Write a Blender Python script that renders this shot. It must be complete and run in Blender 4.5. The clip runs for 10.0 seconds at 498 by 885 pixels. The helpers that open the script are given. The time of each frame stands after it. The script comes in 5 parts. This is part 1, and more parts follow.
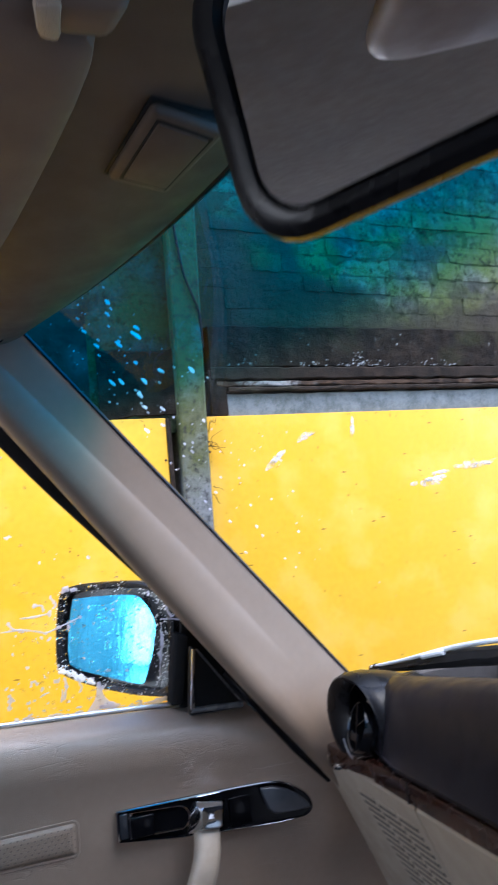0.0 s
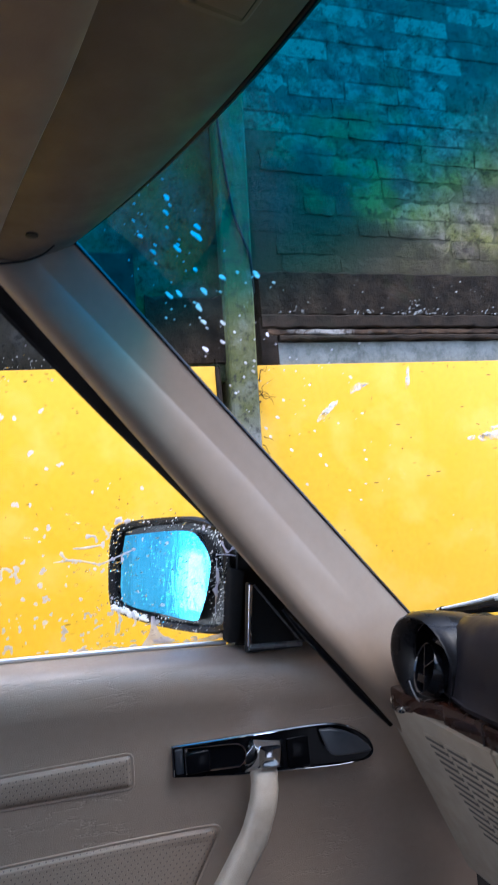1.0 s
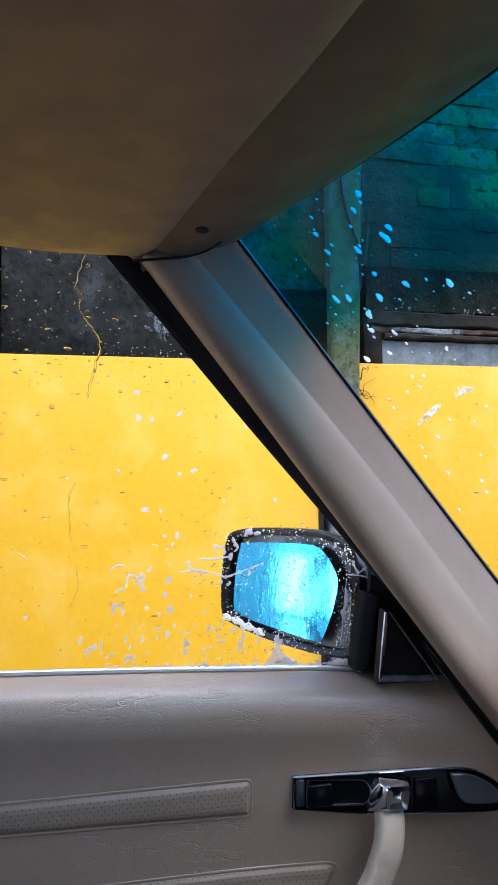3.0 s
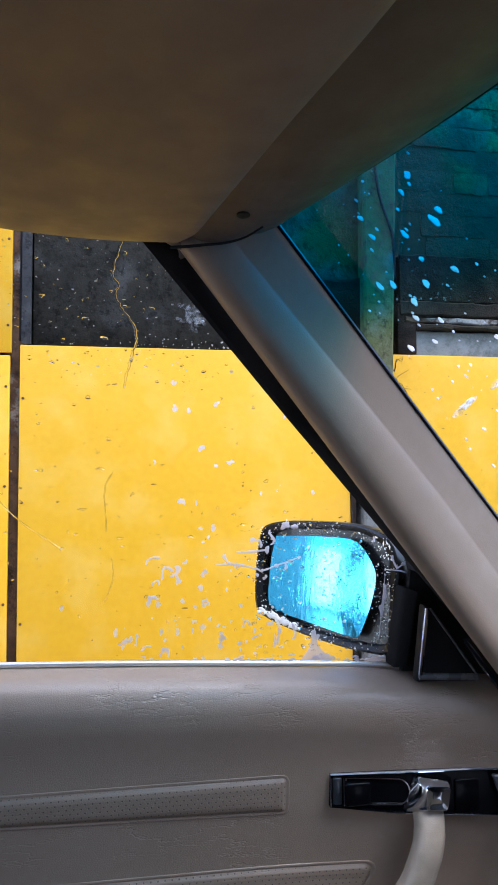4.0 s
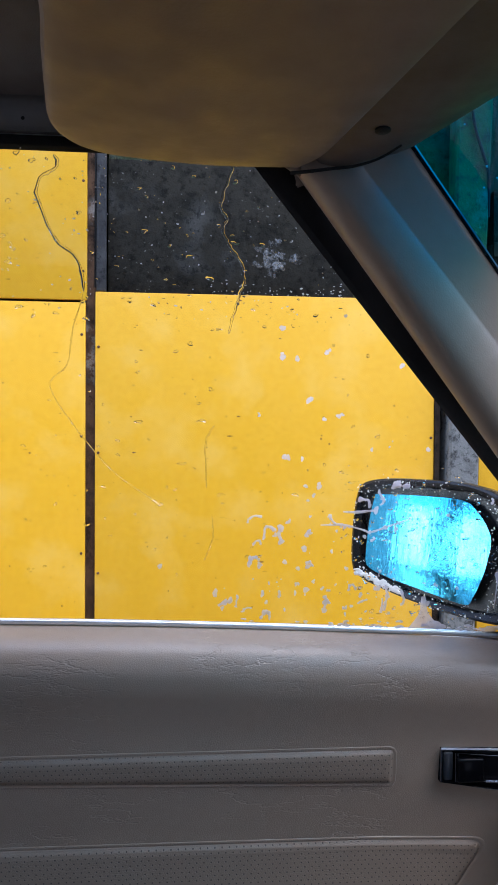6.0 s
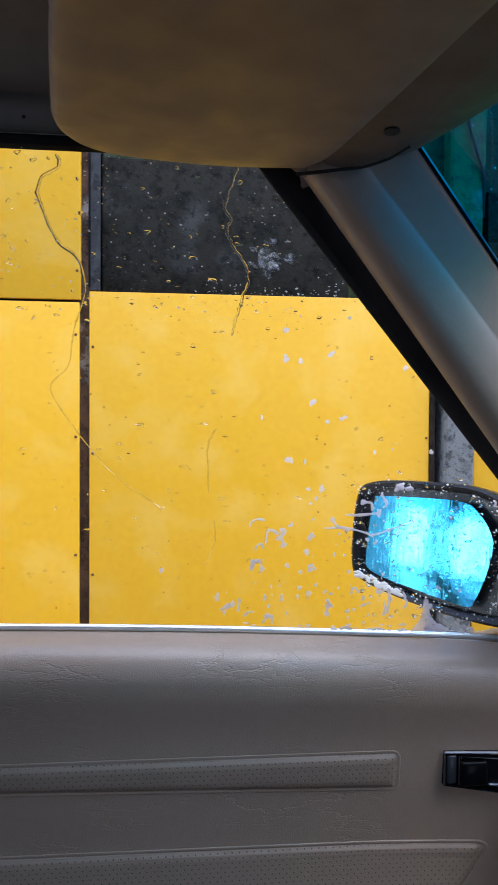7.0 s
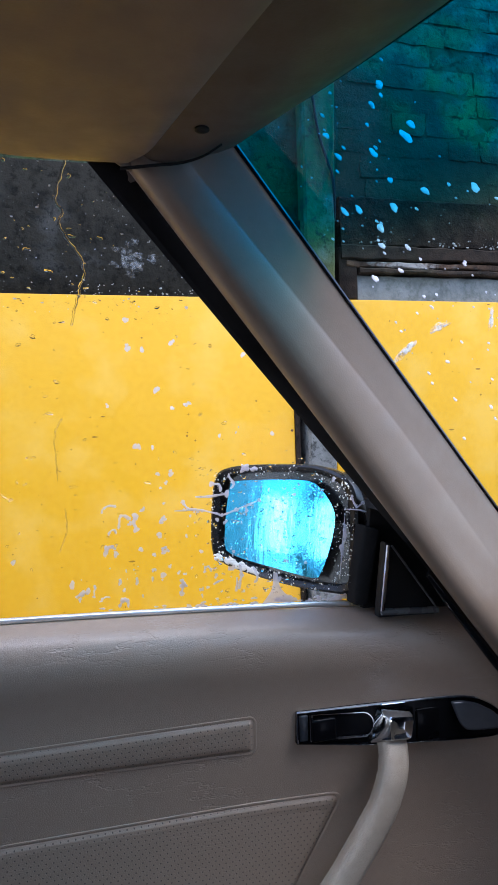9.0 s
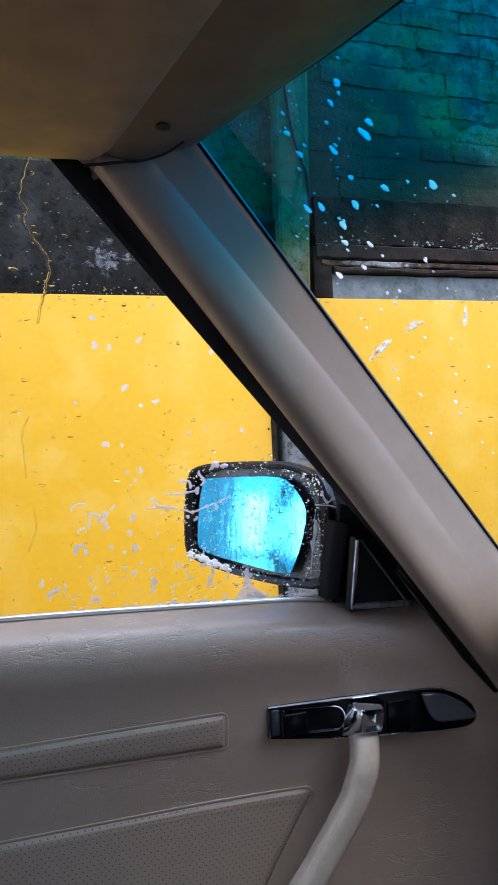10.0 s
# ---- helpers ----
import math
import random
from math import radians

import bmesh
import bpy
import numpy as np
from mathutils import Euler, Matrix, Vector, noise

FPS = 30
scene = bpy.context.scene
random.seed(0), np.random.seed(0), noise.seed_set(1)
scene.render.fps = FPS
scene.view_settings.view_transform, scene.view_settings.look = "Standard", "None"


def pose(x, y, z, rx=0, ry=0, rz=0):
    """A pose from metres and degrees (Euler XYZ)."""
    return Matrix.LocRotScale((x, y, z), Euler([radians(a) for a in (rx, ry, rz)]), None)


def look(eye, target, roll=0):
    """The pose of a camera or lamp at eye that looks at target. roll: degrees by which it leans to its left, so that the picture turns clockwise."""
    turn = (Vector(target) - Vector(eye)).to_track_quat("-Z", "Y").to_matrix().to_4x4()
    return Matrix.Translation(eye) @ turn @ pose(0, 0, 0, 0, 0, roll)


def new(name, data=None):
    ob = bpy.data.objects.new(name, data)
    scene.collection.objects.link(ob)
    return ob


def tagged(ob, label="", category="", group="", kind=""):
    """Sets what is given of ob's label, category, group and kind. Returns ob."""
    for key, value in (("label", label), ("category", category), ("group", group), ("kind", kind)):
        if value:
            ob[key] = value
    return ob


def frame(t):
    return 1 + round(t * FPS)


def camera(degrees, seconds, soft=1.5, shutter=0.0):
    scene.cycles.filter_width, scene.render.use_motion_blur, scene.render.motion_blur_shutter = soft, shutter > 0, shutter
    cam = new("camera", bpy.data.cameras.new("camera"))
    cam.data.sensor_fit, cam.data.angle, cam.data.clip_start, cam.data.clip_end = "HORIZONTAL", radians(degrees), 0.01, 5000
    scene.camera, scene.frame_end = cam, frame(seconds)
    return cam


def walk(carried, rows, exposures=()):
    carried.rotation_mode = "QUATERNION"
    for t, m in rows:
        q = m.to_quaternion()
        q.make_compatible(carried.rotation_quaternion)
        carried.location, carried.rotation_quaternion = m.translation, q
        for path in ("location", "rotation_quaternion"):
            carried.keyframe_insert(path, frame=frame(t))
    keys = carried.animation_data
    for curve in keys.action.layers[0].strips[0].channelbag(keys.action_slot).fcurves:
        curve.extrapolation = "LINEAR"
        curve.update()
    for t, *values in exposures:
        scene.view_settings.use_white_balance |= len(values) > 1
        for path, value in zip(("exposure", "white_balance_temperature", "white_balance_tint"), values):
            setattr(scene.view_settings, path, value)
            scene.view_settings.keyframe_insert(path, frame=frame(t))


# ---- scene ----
cam = camera(40.8, 10.0, soft=1.0, shutter=0.5)
PATH = [
    (0, (0.136, 0.041, 1.174), (0.857, 1.889, 1.424), -5.6),
    (0.5, (0.139, 0.067, 1.142), (0.759, 1.953, 1.381), -6.4),
    (1, (0.13, 0.099, 1.134), (0.725, 2.002, 1.298), -4.7),
    (1.5, (0.106, 0.142, 1.145), (0.662, 2.061, 1.228), -2.8),
    (2, (0.09, 0.155, 1.156), (0.579, 2.091, 1.269), -2.6),
    (2.1, (0.088, 0.152, 1.155), (0.568, 2.092, 1.247), -2.5),
    (2.2, (0.08, 0.15, 1.17), (0.522, 2.097, 1.279), -1.4),
    (3.3, (0.053, 0.18, 1.171), (0.456, 2.134, 1.306), -0.5),
    (3.5, (0.049, 0.184, 1.173), (0.435, 2.143, 1.285), -0.1),
    (4, (0.049, 0.186, 1.17), (0.385, 2.154, 1.283), -0.4),
    (4.5, (0.048, 0.195, 1.165), (0.326, 2.175, 1.233), -0.1),
    (5, (0.021, 0.225, 1.17), (0.128, 2.223, 1.187), 0.3),
    (5.2, (0.021, 0.224, 1.169), (0.112, 2.222, 1.183), -0.1),
    (6.3, (-0.004, 0.251, 1.177), (0.183, 2.242, 1.135), 0.5),
    (6.5, (-0.007, 0.249, 1.179), (0.162, 2.242, 1.156), 0.6),
    (7, (-0.007, 0.253, 1.177), (0.191, 2.243, 1.141), 0.3),
    (7.5, (-0.002, 0.249, 1.178), (0.374, 2.213, 1.129), -0.5),
    (7.6, (0.004, 0.241, 1.169), (0.412, 2.198, 1.134), -0.1),
    (8, (0.017, 0.23, 1.163), (0.47, 2.178, 1.123), -1.2),
    (8.5, (0.025, 0.221, 1.16), (0.528, 2.157, 1.134), -1.9),
    (9, (0.029, 0.217, 1.157), (0.555, 2.147, 1.13), -2.1),
    (9.5, (0.034, 0.217, 1.154), (0.57, 2.143, 1.127), -2.4),
    (10, (0.041, 0.21, 1.153), (0.618, 2.125, 1.124), -2.6),
]
walk(cam, [(t, look(eye, target, roll)) for t, eye, target, roll in PATH],
     [(t, stops, 5800, 12) for t, stops in ((0.0, 1.42), (1.0, 1.39), (2.0, 1.33), (3.5, 1.18), (5.0, 1.01), (6.5, 0.86), (7.5, 0.89), (9.0, 1.00), (10.0, 1.05))])

# ---- light ----
world = bpy.data.worlds.new("sky")
scene.world = world
world.use_nodes = True
wn, wl = world.node_tree.nodes, world.node_tree.links
sky = wn.new("ShaderNodeTexSky")
sky.sky_type, sky.sun_disc = "NISHITA", False
sky.sun_elevation, sky.sun_rotation = radians(73), radians(140)
sky.air_density, sky.dust_density, sky.ozone_density = 0.85, 2.2, 1.2
wl.new(sky.outputs["Color"], wn["Background"].inputs["Color"])
wn["Background"].inputs["Strength"].default_value = 0.375
sun = new("sun", bpy.data.lights.new("sun", "SUN"))
sun.data.energy, sun.data.angle, sun.data.color = 1.10, radians(50), (1.0, 0.97, 0.97)
sun.matrix_world = look((4.2, -0.4, 6.0), (0.4, 0.6, 1.0))


# ---- materials ----
def nodes_of(name):
    m = bpy.data.materials.new(name)
    m.use_nodes = True
    return m, m.node_tree.nodes, m.node_tree.links, m.node_tree.nodes["Principled BSDF"]


def noise_node(n, l, scale, detail=3.0, vec=None, rough=0.55):
    t = n.new("ShaderNodeTexNoise")
    t.inputs["Scale"].default_value, t.inputs["Detail"].default_value = scale, detail
    t.inputs["Roughness"].default_value = rough
    if vec is not None:
        l.new(vec, t.inputs["Vector"])
    return t.outputs["Fac"]


def ramp(n, l, fac, lo, hi, a=0.0, b=1.0):
    r = n.new("ShaderNodeMapRange")
    r.inputs["From Min"].default_value, r.inputs["From Max"].default_value = lo, hi
    r.inputs["To Min"].default_value, r.inputs["To Max"].default_value = a, b
    l.new(fac, r.inputs["Value"])
    return r.outputs["Result"]


def mixed(n, l, fac, a, b, mode="MIX"):
    x = n.new("ShaderNodeMix")
    x.data_type, x.blend_type = "RGBA", mode
    if isinstance(fac, (int, float)):
        x.inputs[0].default_value = fac
    else:
        l.new(fac, x.inputs[0])
    for v, s in ((a, x.inputs[6]), (b, x.inputs[7])):
        if isinstance(v, tuple):
            s.default_value = (*v, 1)
        else:
            l.new(v, s)
    return x.outputs[2]


def maths(n, l, op, a, b=None):
    x = n.new("ShaderNodeMath")
    x.operation = op
    for v, s in ((a, x.inputs[0]), (b, x.inputs[1])):
        if v is None:
            continue
        if isinstance(v, (int, float)):
            s.default_value = v
        else:
            l.new(v, s)
    return x.outputs[0]


def place_of(n):
    return n.new("ShaderNodeNewGeometry").outputs["Position"]


def surface(name, c1, c2, rough, big=4.0, fine=90.0, bump=0.15, bump_scale=500.0, metal=0.0, rough_var=0.12, coat=0.0, depth=0.001, spec=0.5):
    """A plain surface: two colours mixed at two scales, uneven gloss, fine relief."""
    m, n, l, p = nodes_of(name)
    pos = place_of(n)
    f = maths(n, l, "ADD", maths(n, l, "MULTIPLY", noise_node(n, l, big, 4, pos), 0.7), maths(n, l, "MULTIPLY", noise_node(n, l, fine, 3, pos), 0.3))
    l.new(mixed(n, l, ramp(n, l, f, 0.35, 0.65), c1, c2), p.inputs["Base Color"])
    l.new(ramp(n, l, noise_node(n, l, fine * 0.4, 3, pos), 0.3, 0.7, rough - rough_var, rough + rough_var), p.inputs["Roughness"])
    p.inputs["Metallic"].default_value, p.inputs["Coat Weight"].default_value = metal, coat
    p.inputs["Specular IOR Level"].default_value = spec
    if bump:
        b = n.new("ShaderNodeBump")
        b.inputs["Strength"].default_value, b.inputs["Distance"].default_value = bump, depth
        l.new(noise_node(n, l, bump_scale, 2, pos), b.inputs["Height"])
        l.new(b.outputs["Normal"], p.inputs["Normal"])
    return m


def vinyl(name, c1, c2, holes=False, rough=0.45, wrinkle=1.4, depth=0.0006, grain_size=420.0, gloss=0.5):
    """Grained, creased vinyl; with holes=True a staggered field of small punched holes."""
    m, n, l, p = nodes_of(name)
    pos = place_of(n)
    f = maths(n, l, "ADD", maths(n, l, "MULTIPLY", noise_node(n, l, 5, 4, pos), 0.7), maths(n, l, "MULTIPLY", noise_node(n, l, 120, 3, pos), 0.3))
    col = mixed(n, l, ramp(n, l, f, 0.35, 0.65), c1, c2)
    v = n.new("ShaderNodeTexVoronoi")
    v.feature = "DISTANCE_TO_EDGE"
    v.inputs["Scale"].default_value = grain_size
    l.new(pos, v.inputs["Vector"])
    grain = ramp(n, l, v.outputs["Distance"], 0.0, 0.12)
    w = n.new("ShaderNodeMapping")
    w.inputs["Scale"].default_value = (9.0, 30.0, 34.0)
    w.inputs["Rotation"].default_value = (0, radians(25), 0)
    l.new(pos, w.inputs["Vector"])
    crease = ramp(n, l, maths(n, l, "ABSOLUTE", maths(n, l, "SUBTRACT", noise_node(n, l, 1.3, 5, w.outputs["Vector"], 0.6), 0.5)), 0.0, 0.02)
    patch = ramp(n, l, noise_node(n, l, 7, 2, pos), 0.5, 0.62)
    crease = maths(n, l, "MAXIMUM", crease, maths(n, l, "SUBTRACT", 1.0, patch))
    height = maths(n, l, "ADD", maths(n, l, "MULTIPLY", grain, 0.3), maths(n, l, "MULTIPLY", crease, wrinkle))
    if holes:
        sep = n.new("ShaderNodeSeparateXYZ")
        l.new(pos, sep.inputs[0])
        row = maths(n, l, "MULTIPLY", sep.outputs[2], 1 / 0.0047)
        odd = maths(n, l, "MULTIPLY", maths(n, l, "FLOOR", maths(n, l, "MODULO", maths(n, l, "FLOOR", row), 2.0)), 0.5)
        colm = maths(n, l, "ADD", maths(n, l, "MULTIPLY", sep.outputs[0], 1 / 0.0074), odd)
        du = maths(n, l, "MULTIPLY", maths(n, l, "SUBTRACT", maths(n, l, "FRACT", maths(n, l, "ADD", colm, 100.0)), 0.5), 0.0074)
        dv = maths(n, l, "MULTIPLY", maths(n, l, "SUBTRACT", maths(n, l, "FRACT", row), 0.5), 0.0047)
        d = maths(n, l, "SQRT", maths(n, l, "ADD", maths(n, l, "MULTIPLY", du, du), maths(n, l, "MULTIPLY", dv, dv)))
        hole = ramp(n, l, d, 0.00045, 0.0010)
        col = mixed(n, l, hole, tuple(c * 0.35 for c in c1), col)
        height = maths(n, l, "ADD", height, maths(n, l, "MULTIPLY", hole, 2.0))
    l.new(col, p.inputs["Base Color"])
    p.inputs["Specular IOR Level"].default_value = gloss
    l.new(ramp(n, l, noise_node(n, l, 40, 3, pos), 0.3, 0.7, rough - 0.02, rough + 0.05), p.inputs["Roughness"])
    b = n.new("ShaderNodeBump")
    b.inputs["Strength"].default_value, b.inputs["Distance"].default_value = 0.35, depth
    l.new(height, b.inputs["Height"])
    l.new(b.outputs["Normal"], p.inputs["Normal"])
    return m


def clear_glass(name, band=None, tint=(0.93, 0.96, 0.95), rough=0.0):
    """Thin clear glass: light passes straight, with a Fresnel gloss. band: heights between which a blue shade band fades in."""
    m, n, l, p = nodes_of(name)
    n.remove(p)
    tr, gl, mx, fr = (n.new("ShaderNode" + k) for k in ("BsdfTransparent", "BsdfGlossy", "MixShader", "LayerWeight"))
    tr.inputs["Color"].default_value = (*tint, 1)
    if band:
        pos = place_of(n)
        sep = n.new("ShaderNodeSeparateXYZ")
        l.new(pos, sep.inputs[0])
        r = n.new("ShaderNodeMapRange")
        r.interpolation_type = "SMOOTHSTEP"
        r.inputs["From Min"].default_value, r.inputs["From Max"].default_value = band
        l.new(sep.outputs[2], r.inputs["Value"])
        r2 = n.new("ShaderNodeMapRange")
        r2.interpolation_type = "SMOOTHSTEP"
        r2.inputs["From Min"].default_value, r2.inputs["From Max"].default_value = band[0] - 0.022, band[1] - 0.020
        l.new(sep.outputs[2], r2.inputs["Value"])
        edge = mixed(n, l, r2.outputs["Result"], tint, (0.10, 0.56, 0.62))
        l.new(mixed(n, l, r.outputs["Result"], edge, (0.003, 0.42, 0.76)), tr.inputs["Color"])
    gl.inputs["Roughness"].default_value = rough
    fr.inputs["Blend"].default_value = 0.5
    l.new(maths(n, l, "ADD", maths(n, l, "MULTIPLY", maths(n, l, "POWER", fr.outputs["Facing"], 5.0), 0.35), 0.02), mx.inputs[0])
    l.new(tr.outputs[0], mx.inputs[1])
    l.new(gl.outputs[0], mx.inputs[2])
    l.new(mx.outputs[0], n["Material Output"].inputs["Surface"])
    return m


def yellow_paint():
    m, n, l, p = nodes_of("yellow_paint")
    pos = place_of(n)
    cloud = ramp(n, l, noise_node(n, l, 6.5, 5, pos), 0.50, 0.66)
    fine = noise_node(n, l, 60, 4, pos)
    col = mixed(n, l, ramp(n, l, fine, 0.3, 0.7), (0.735, 0.388, 0.010), (0.78, 0.426, 0.018))
    col = mixed(n, l, maths(n, l, "MULTIPLY", cloud, 0.34), col, (0.84, 0.55, 0.12))
    specks = n.new("ShaderNodeTexVoronoi")
    specks.inputs["Scale"].default_value = 30.0
    l.new(pos, specks.inputs["Vector"])
    dot = maths(n, l, "MULTIPLY", maths(n, l, "LESS_THAN", specks.outputs["Distance"], ramp(n, l, noise_node(n, l, 14, 1, pos), 0.35, 0.7, 0.02, 0.085)), ramp(n, l, noise_node(n, l, 9, 2, pos), 0.38, 0.43))
    mp = n.new("ShaderNodeMapping")
    mp.inputs["Scale"].default_value = (9.0, 9.0, 34.0)
    mp.inputs["Rotation"].default_value = (0, radians(18), 0)
    l.new(pos, mp.inputs["Vector"])
    scr = n.new("ShaderNodeTexVoronoi")
    scr.inputs["Scale"].default_value = 1.0
    l.new(mp.outputs["Vector"], scr.inputs["Vector"])
    scratch = maths(n, l, "MULTIPLY", maths(n, l, "LESS_THAN", scr.outputs["Distance"], 0.075), ramp(n, l, noise_node(n, l, 6, 2, pos), 0.52, 0.55))
    col = mixed(n, l, maths(n, l, "MULTIPLY", maths(n, l, "MAXIMUM", dot, scratch), 0.75), col, (0.16, 0.07, 0.012))
    l.new(col, p.inputs["Base Color"])
    l.new(ramp(n, l, noise_node(n, l, 12, 3, pos), 0.3, 0.7, 0.35, 0.55), p.inputs["Roughness"])
    p.inputs["Specular IOR Level"].default_value = 0.3
    p.inputs["Coat Weight"].default_value, p.inputs["Coat Roughness"].default_value = 0.12, 0.06
    b = n.new("ShaderNodeBump")
    b.inputs["Strength"].default_value, b.inputs["Distance"].default_value = 0.12, 0.004
    l.new(noise_node(n, l, 7, 4, pos), b.inputs["Height"])
    l.new(b.outputs["Normal"], p.inputs["Normal"])
    return m


def stained(name, base, light, moss, moss_lo, moss_hi, rough=0.85, speck=0.0, relief=0.5, low=None, high=None, above=None, dirty=0.8, damp=None):
    """Old masonry: base and light patches, moss by noise, pale specks; each piece differs by its own random value."""
    m, n, l, p = nodes_of(name)
    pos = place_of(n)
    info = n.new("ShaderNodeObjectInfo")
    odd = maths(n, l, "SUBTRACT", info.outputs["Random"], 0.5)
    f = maths(n, l, "ADD", noise_node(n, l, 16, 9, pos, 0.72), maths(n, l, "MULTIPLY", odd, 0.26))
    col = mixed(n, l, ramp(n, l, f, 0.40, 0.60), base, light)
    g = maths(n, l, "ADD", noise_node(n, l, 5, 9, pos, 0.70), maths(n, l, "MULTIPLY", odd, 0.08))
    growth = ramp(n, l, g, moss_lo, moss_hi)
    if high:
        zed = n.new("ShaderNodeSeparateXYZ")
        l.new(pos, zed.inputs[0])
        top = maths(n, l, "ADD", zed.outputs[2], maths(n, l, "MULTIPLY", maths(n, l, "SUBTRACT", noise_node(n, l, 3, 4, pos), 0.5), 0.5))
        growth = maths(n, l, "MULTIPLY", growth, ramp(n, l, top, high[0], high[1], 1.0, 0.12))
    if above:
        zed = n.new("ShaderNodeSeparateXYZ")
        l.new(pos, zed.inputs[0])
        growth = maths(n, l, "MULTIPLY", growth, ramp(n, l, maths(n, l, "ADD", zed.outputs[2], maths(n, l, "MULTIPLY", maths(n, l, "SUBTRACT", noise_node(n, l, 14, 4, pos), 0.5), 0.35)), above[0], above[1]))
    col = mixed(n, l, growth, col, moss)
    dirt = ramp(n, l, noise_node(n, l, 40, 9, pos, 0.78), 0.51, 0.60, 0.0, dirty)
    col = mixed(n, l, dirt, col, tuple(v * 0.35 for v in base))
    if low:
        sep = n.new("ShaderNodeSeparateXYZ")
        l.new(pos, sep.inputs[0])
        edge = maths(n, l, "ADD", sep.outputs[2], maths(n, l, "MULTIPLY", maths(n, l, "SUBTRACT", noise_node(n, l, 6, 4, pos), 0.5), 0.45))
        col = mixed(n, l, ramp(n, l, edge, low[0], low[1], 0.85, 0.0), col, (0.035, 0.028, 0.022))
    if damp:
        xyz = n.new("ShaderNodeSeparateXYZ")
        l.new(pos, xyz.inputs[0])
        stray = maths(n, l, "MULTIPLY", maths(n, l, "SUBTRACT", noise_node(n, l, 5, 6, pos, 0.65), 0.5), 0.7)
        wet_x = ramp(n, l, maths(n, l, "ADD", xyz.outputs[0], stray), damp[0], damp[1], 1.0, 0.0)
        wet_z = ramp(n, l, maths(n, l, "ADD", xyz.outputs[2], stray), damp[2], damp[3], 1.0, 0.0)
        col = mixed(n, l, maths(n, l, "MULTIPLY", maths(n, l, "MULTIPLY", wet_x, wet_z), 0.85), col, (0.026, 0.036, 0.020))
    if speck:
        s = ramp(n, l, noise_node(n, l, 95, 5, pos, 0.7), 0.64, 0.72, 0.0, speck)
        s = maths(n, l, "MULTIPLY", s, ramp(n, l, noise_node(n, l, 6, 2, pos), 0.45, 0.6))
        col = mixed(n, l, s, col, (0.5, 0.5, 0.48))
    l.new(col, p.inputs["Base Color"])
    p.inputs["Roughness"].default_value, p.inputs["Specular IOR Level"].default_value = rough, 0.15
    b = n.new("ShaderNodeBump")
    b.inputs["Strength"].default_value, b.inputs["Distance"].default_value = relief, 0.006
    l.new(maths(n, l, "ADD", maths(n, l, "MULTIPLY", noise_node(n, l, 22, 7, pos, 0.62), 1.6), maths(n, l, "MULTIPLY", noise_node(n, l, 210, 3, pos), 0.3)), b.inputs["Height"])
    l.new(b.outputs["Normal"], p.inputs["Normal"])
    return m


def wet_mirror():
    """Blue-coated mirror under a film of running water: upright ripples and small beads."""
    m, n, l, p = nodes_of("blue_mirror_coating")
    pos = place_of(n)
    l.new(mixed(n, l, noise_node(n, l, 30, 3, pos), (0.050, 0.38, 0.56), (0.105, 0.50, 0.74)), p.inputs["Base Color"])
    p.inputs["Metallic"].default_value = 1.0
    l.new(ramp(n, l, noise_node(n, l, 90, 3, pos), 0.35, 0.7, 0.03, 0.16), p.inputs["Roughness"])
    run = n.new("ShaderNodeMapping")
    run.inputs["Scale"].default_value = (1.0, 1.0, 0.16)
    l.new(pos, run.inputs["Vector"])
    cells = n.new("ShaderNodeTexVoronoi")
    cells.inputs["Scale"].default_value = 210.0
    l.new(pos, cells.inputs["Vector"])
    bead = maths(n, l, "MULTIPLY", ramp(n, l, cells.outputs["Distance"], 0.0, 0.32, 1.0, 0.0), ramp(n, l, noise_node(n, l, 45, 2, pos), 0.48, 0.56))
    h = maths(n, l, "ADD", maths(n, l, "MULTIPLY", noise_node(n, l, 95, 4, run.outputs["Vector"]), 0.9), maths(n, l, "MULTIPLY", bead, 0.9))
    b = n.new("ShaderNodeBump")
    b.inputs["Strength"].default_value, b.inputs["Distance"].default_value = 0.62, 0.0004
    l.new(h, b.inputs["Height"])
    l.new(b.outputs["Normal"], p.inputs["Normal"])
    return m


def refractive(name, colour=(1, 1, 1), ior=1.33, rough=0.0):
    m, n, l, p = nodes_of(name)
    p.inputs["Base Color"].default_value = (*colour, 1)
    p.inputs["Transmission Weight"].default_value, p.inputs["IOR"].default_value, p.inputs["Roughness"].default_value = 1.0, ior, rough
    return m


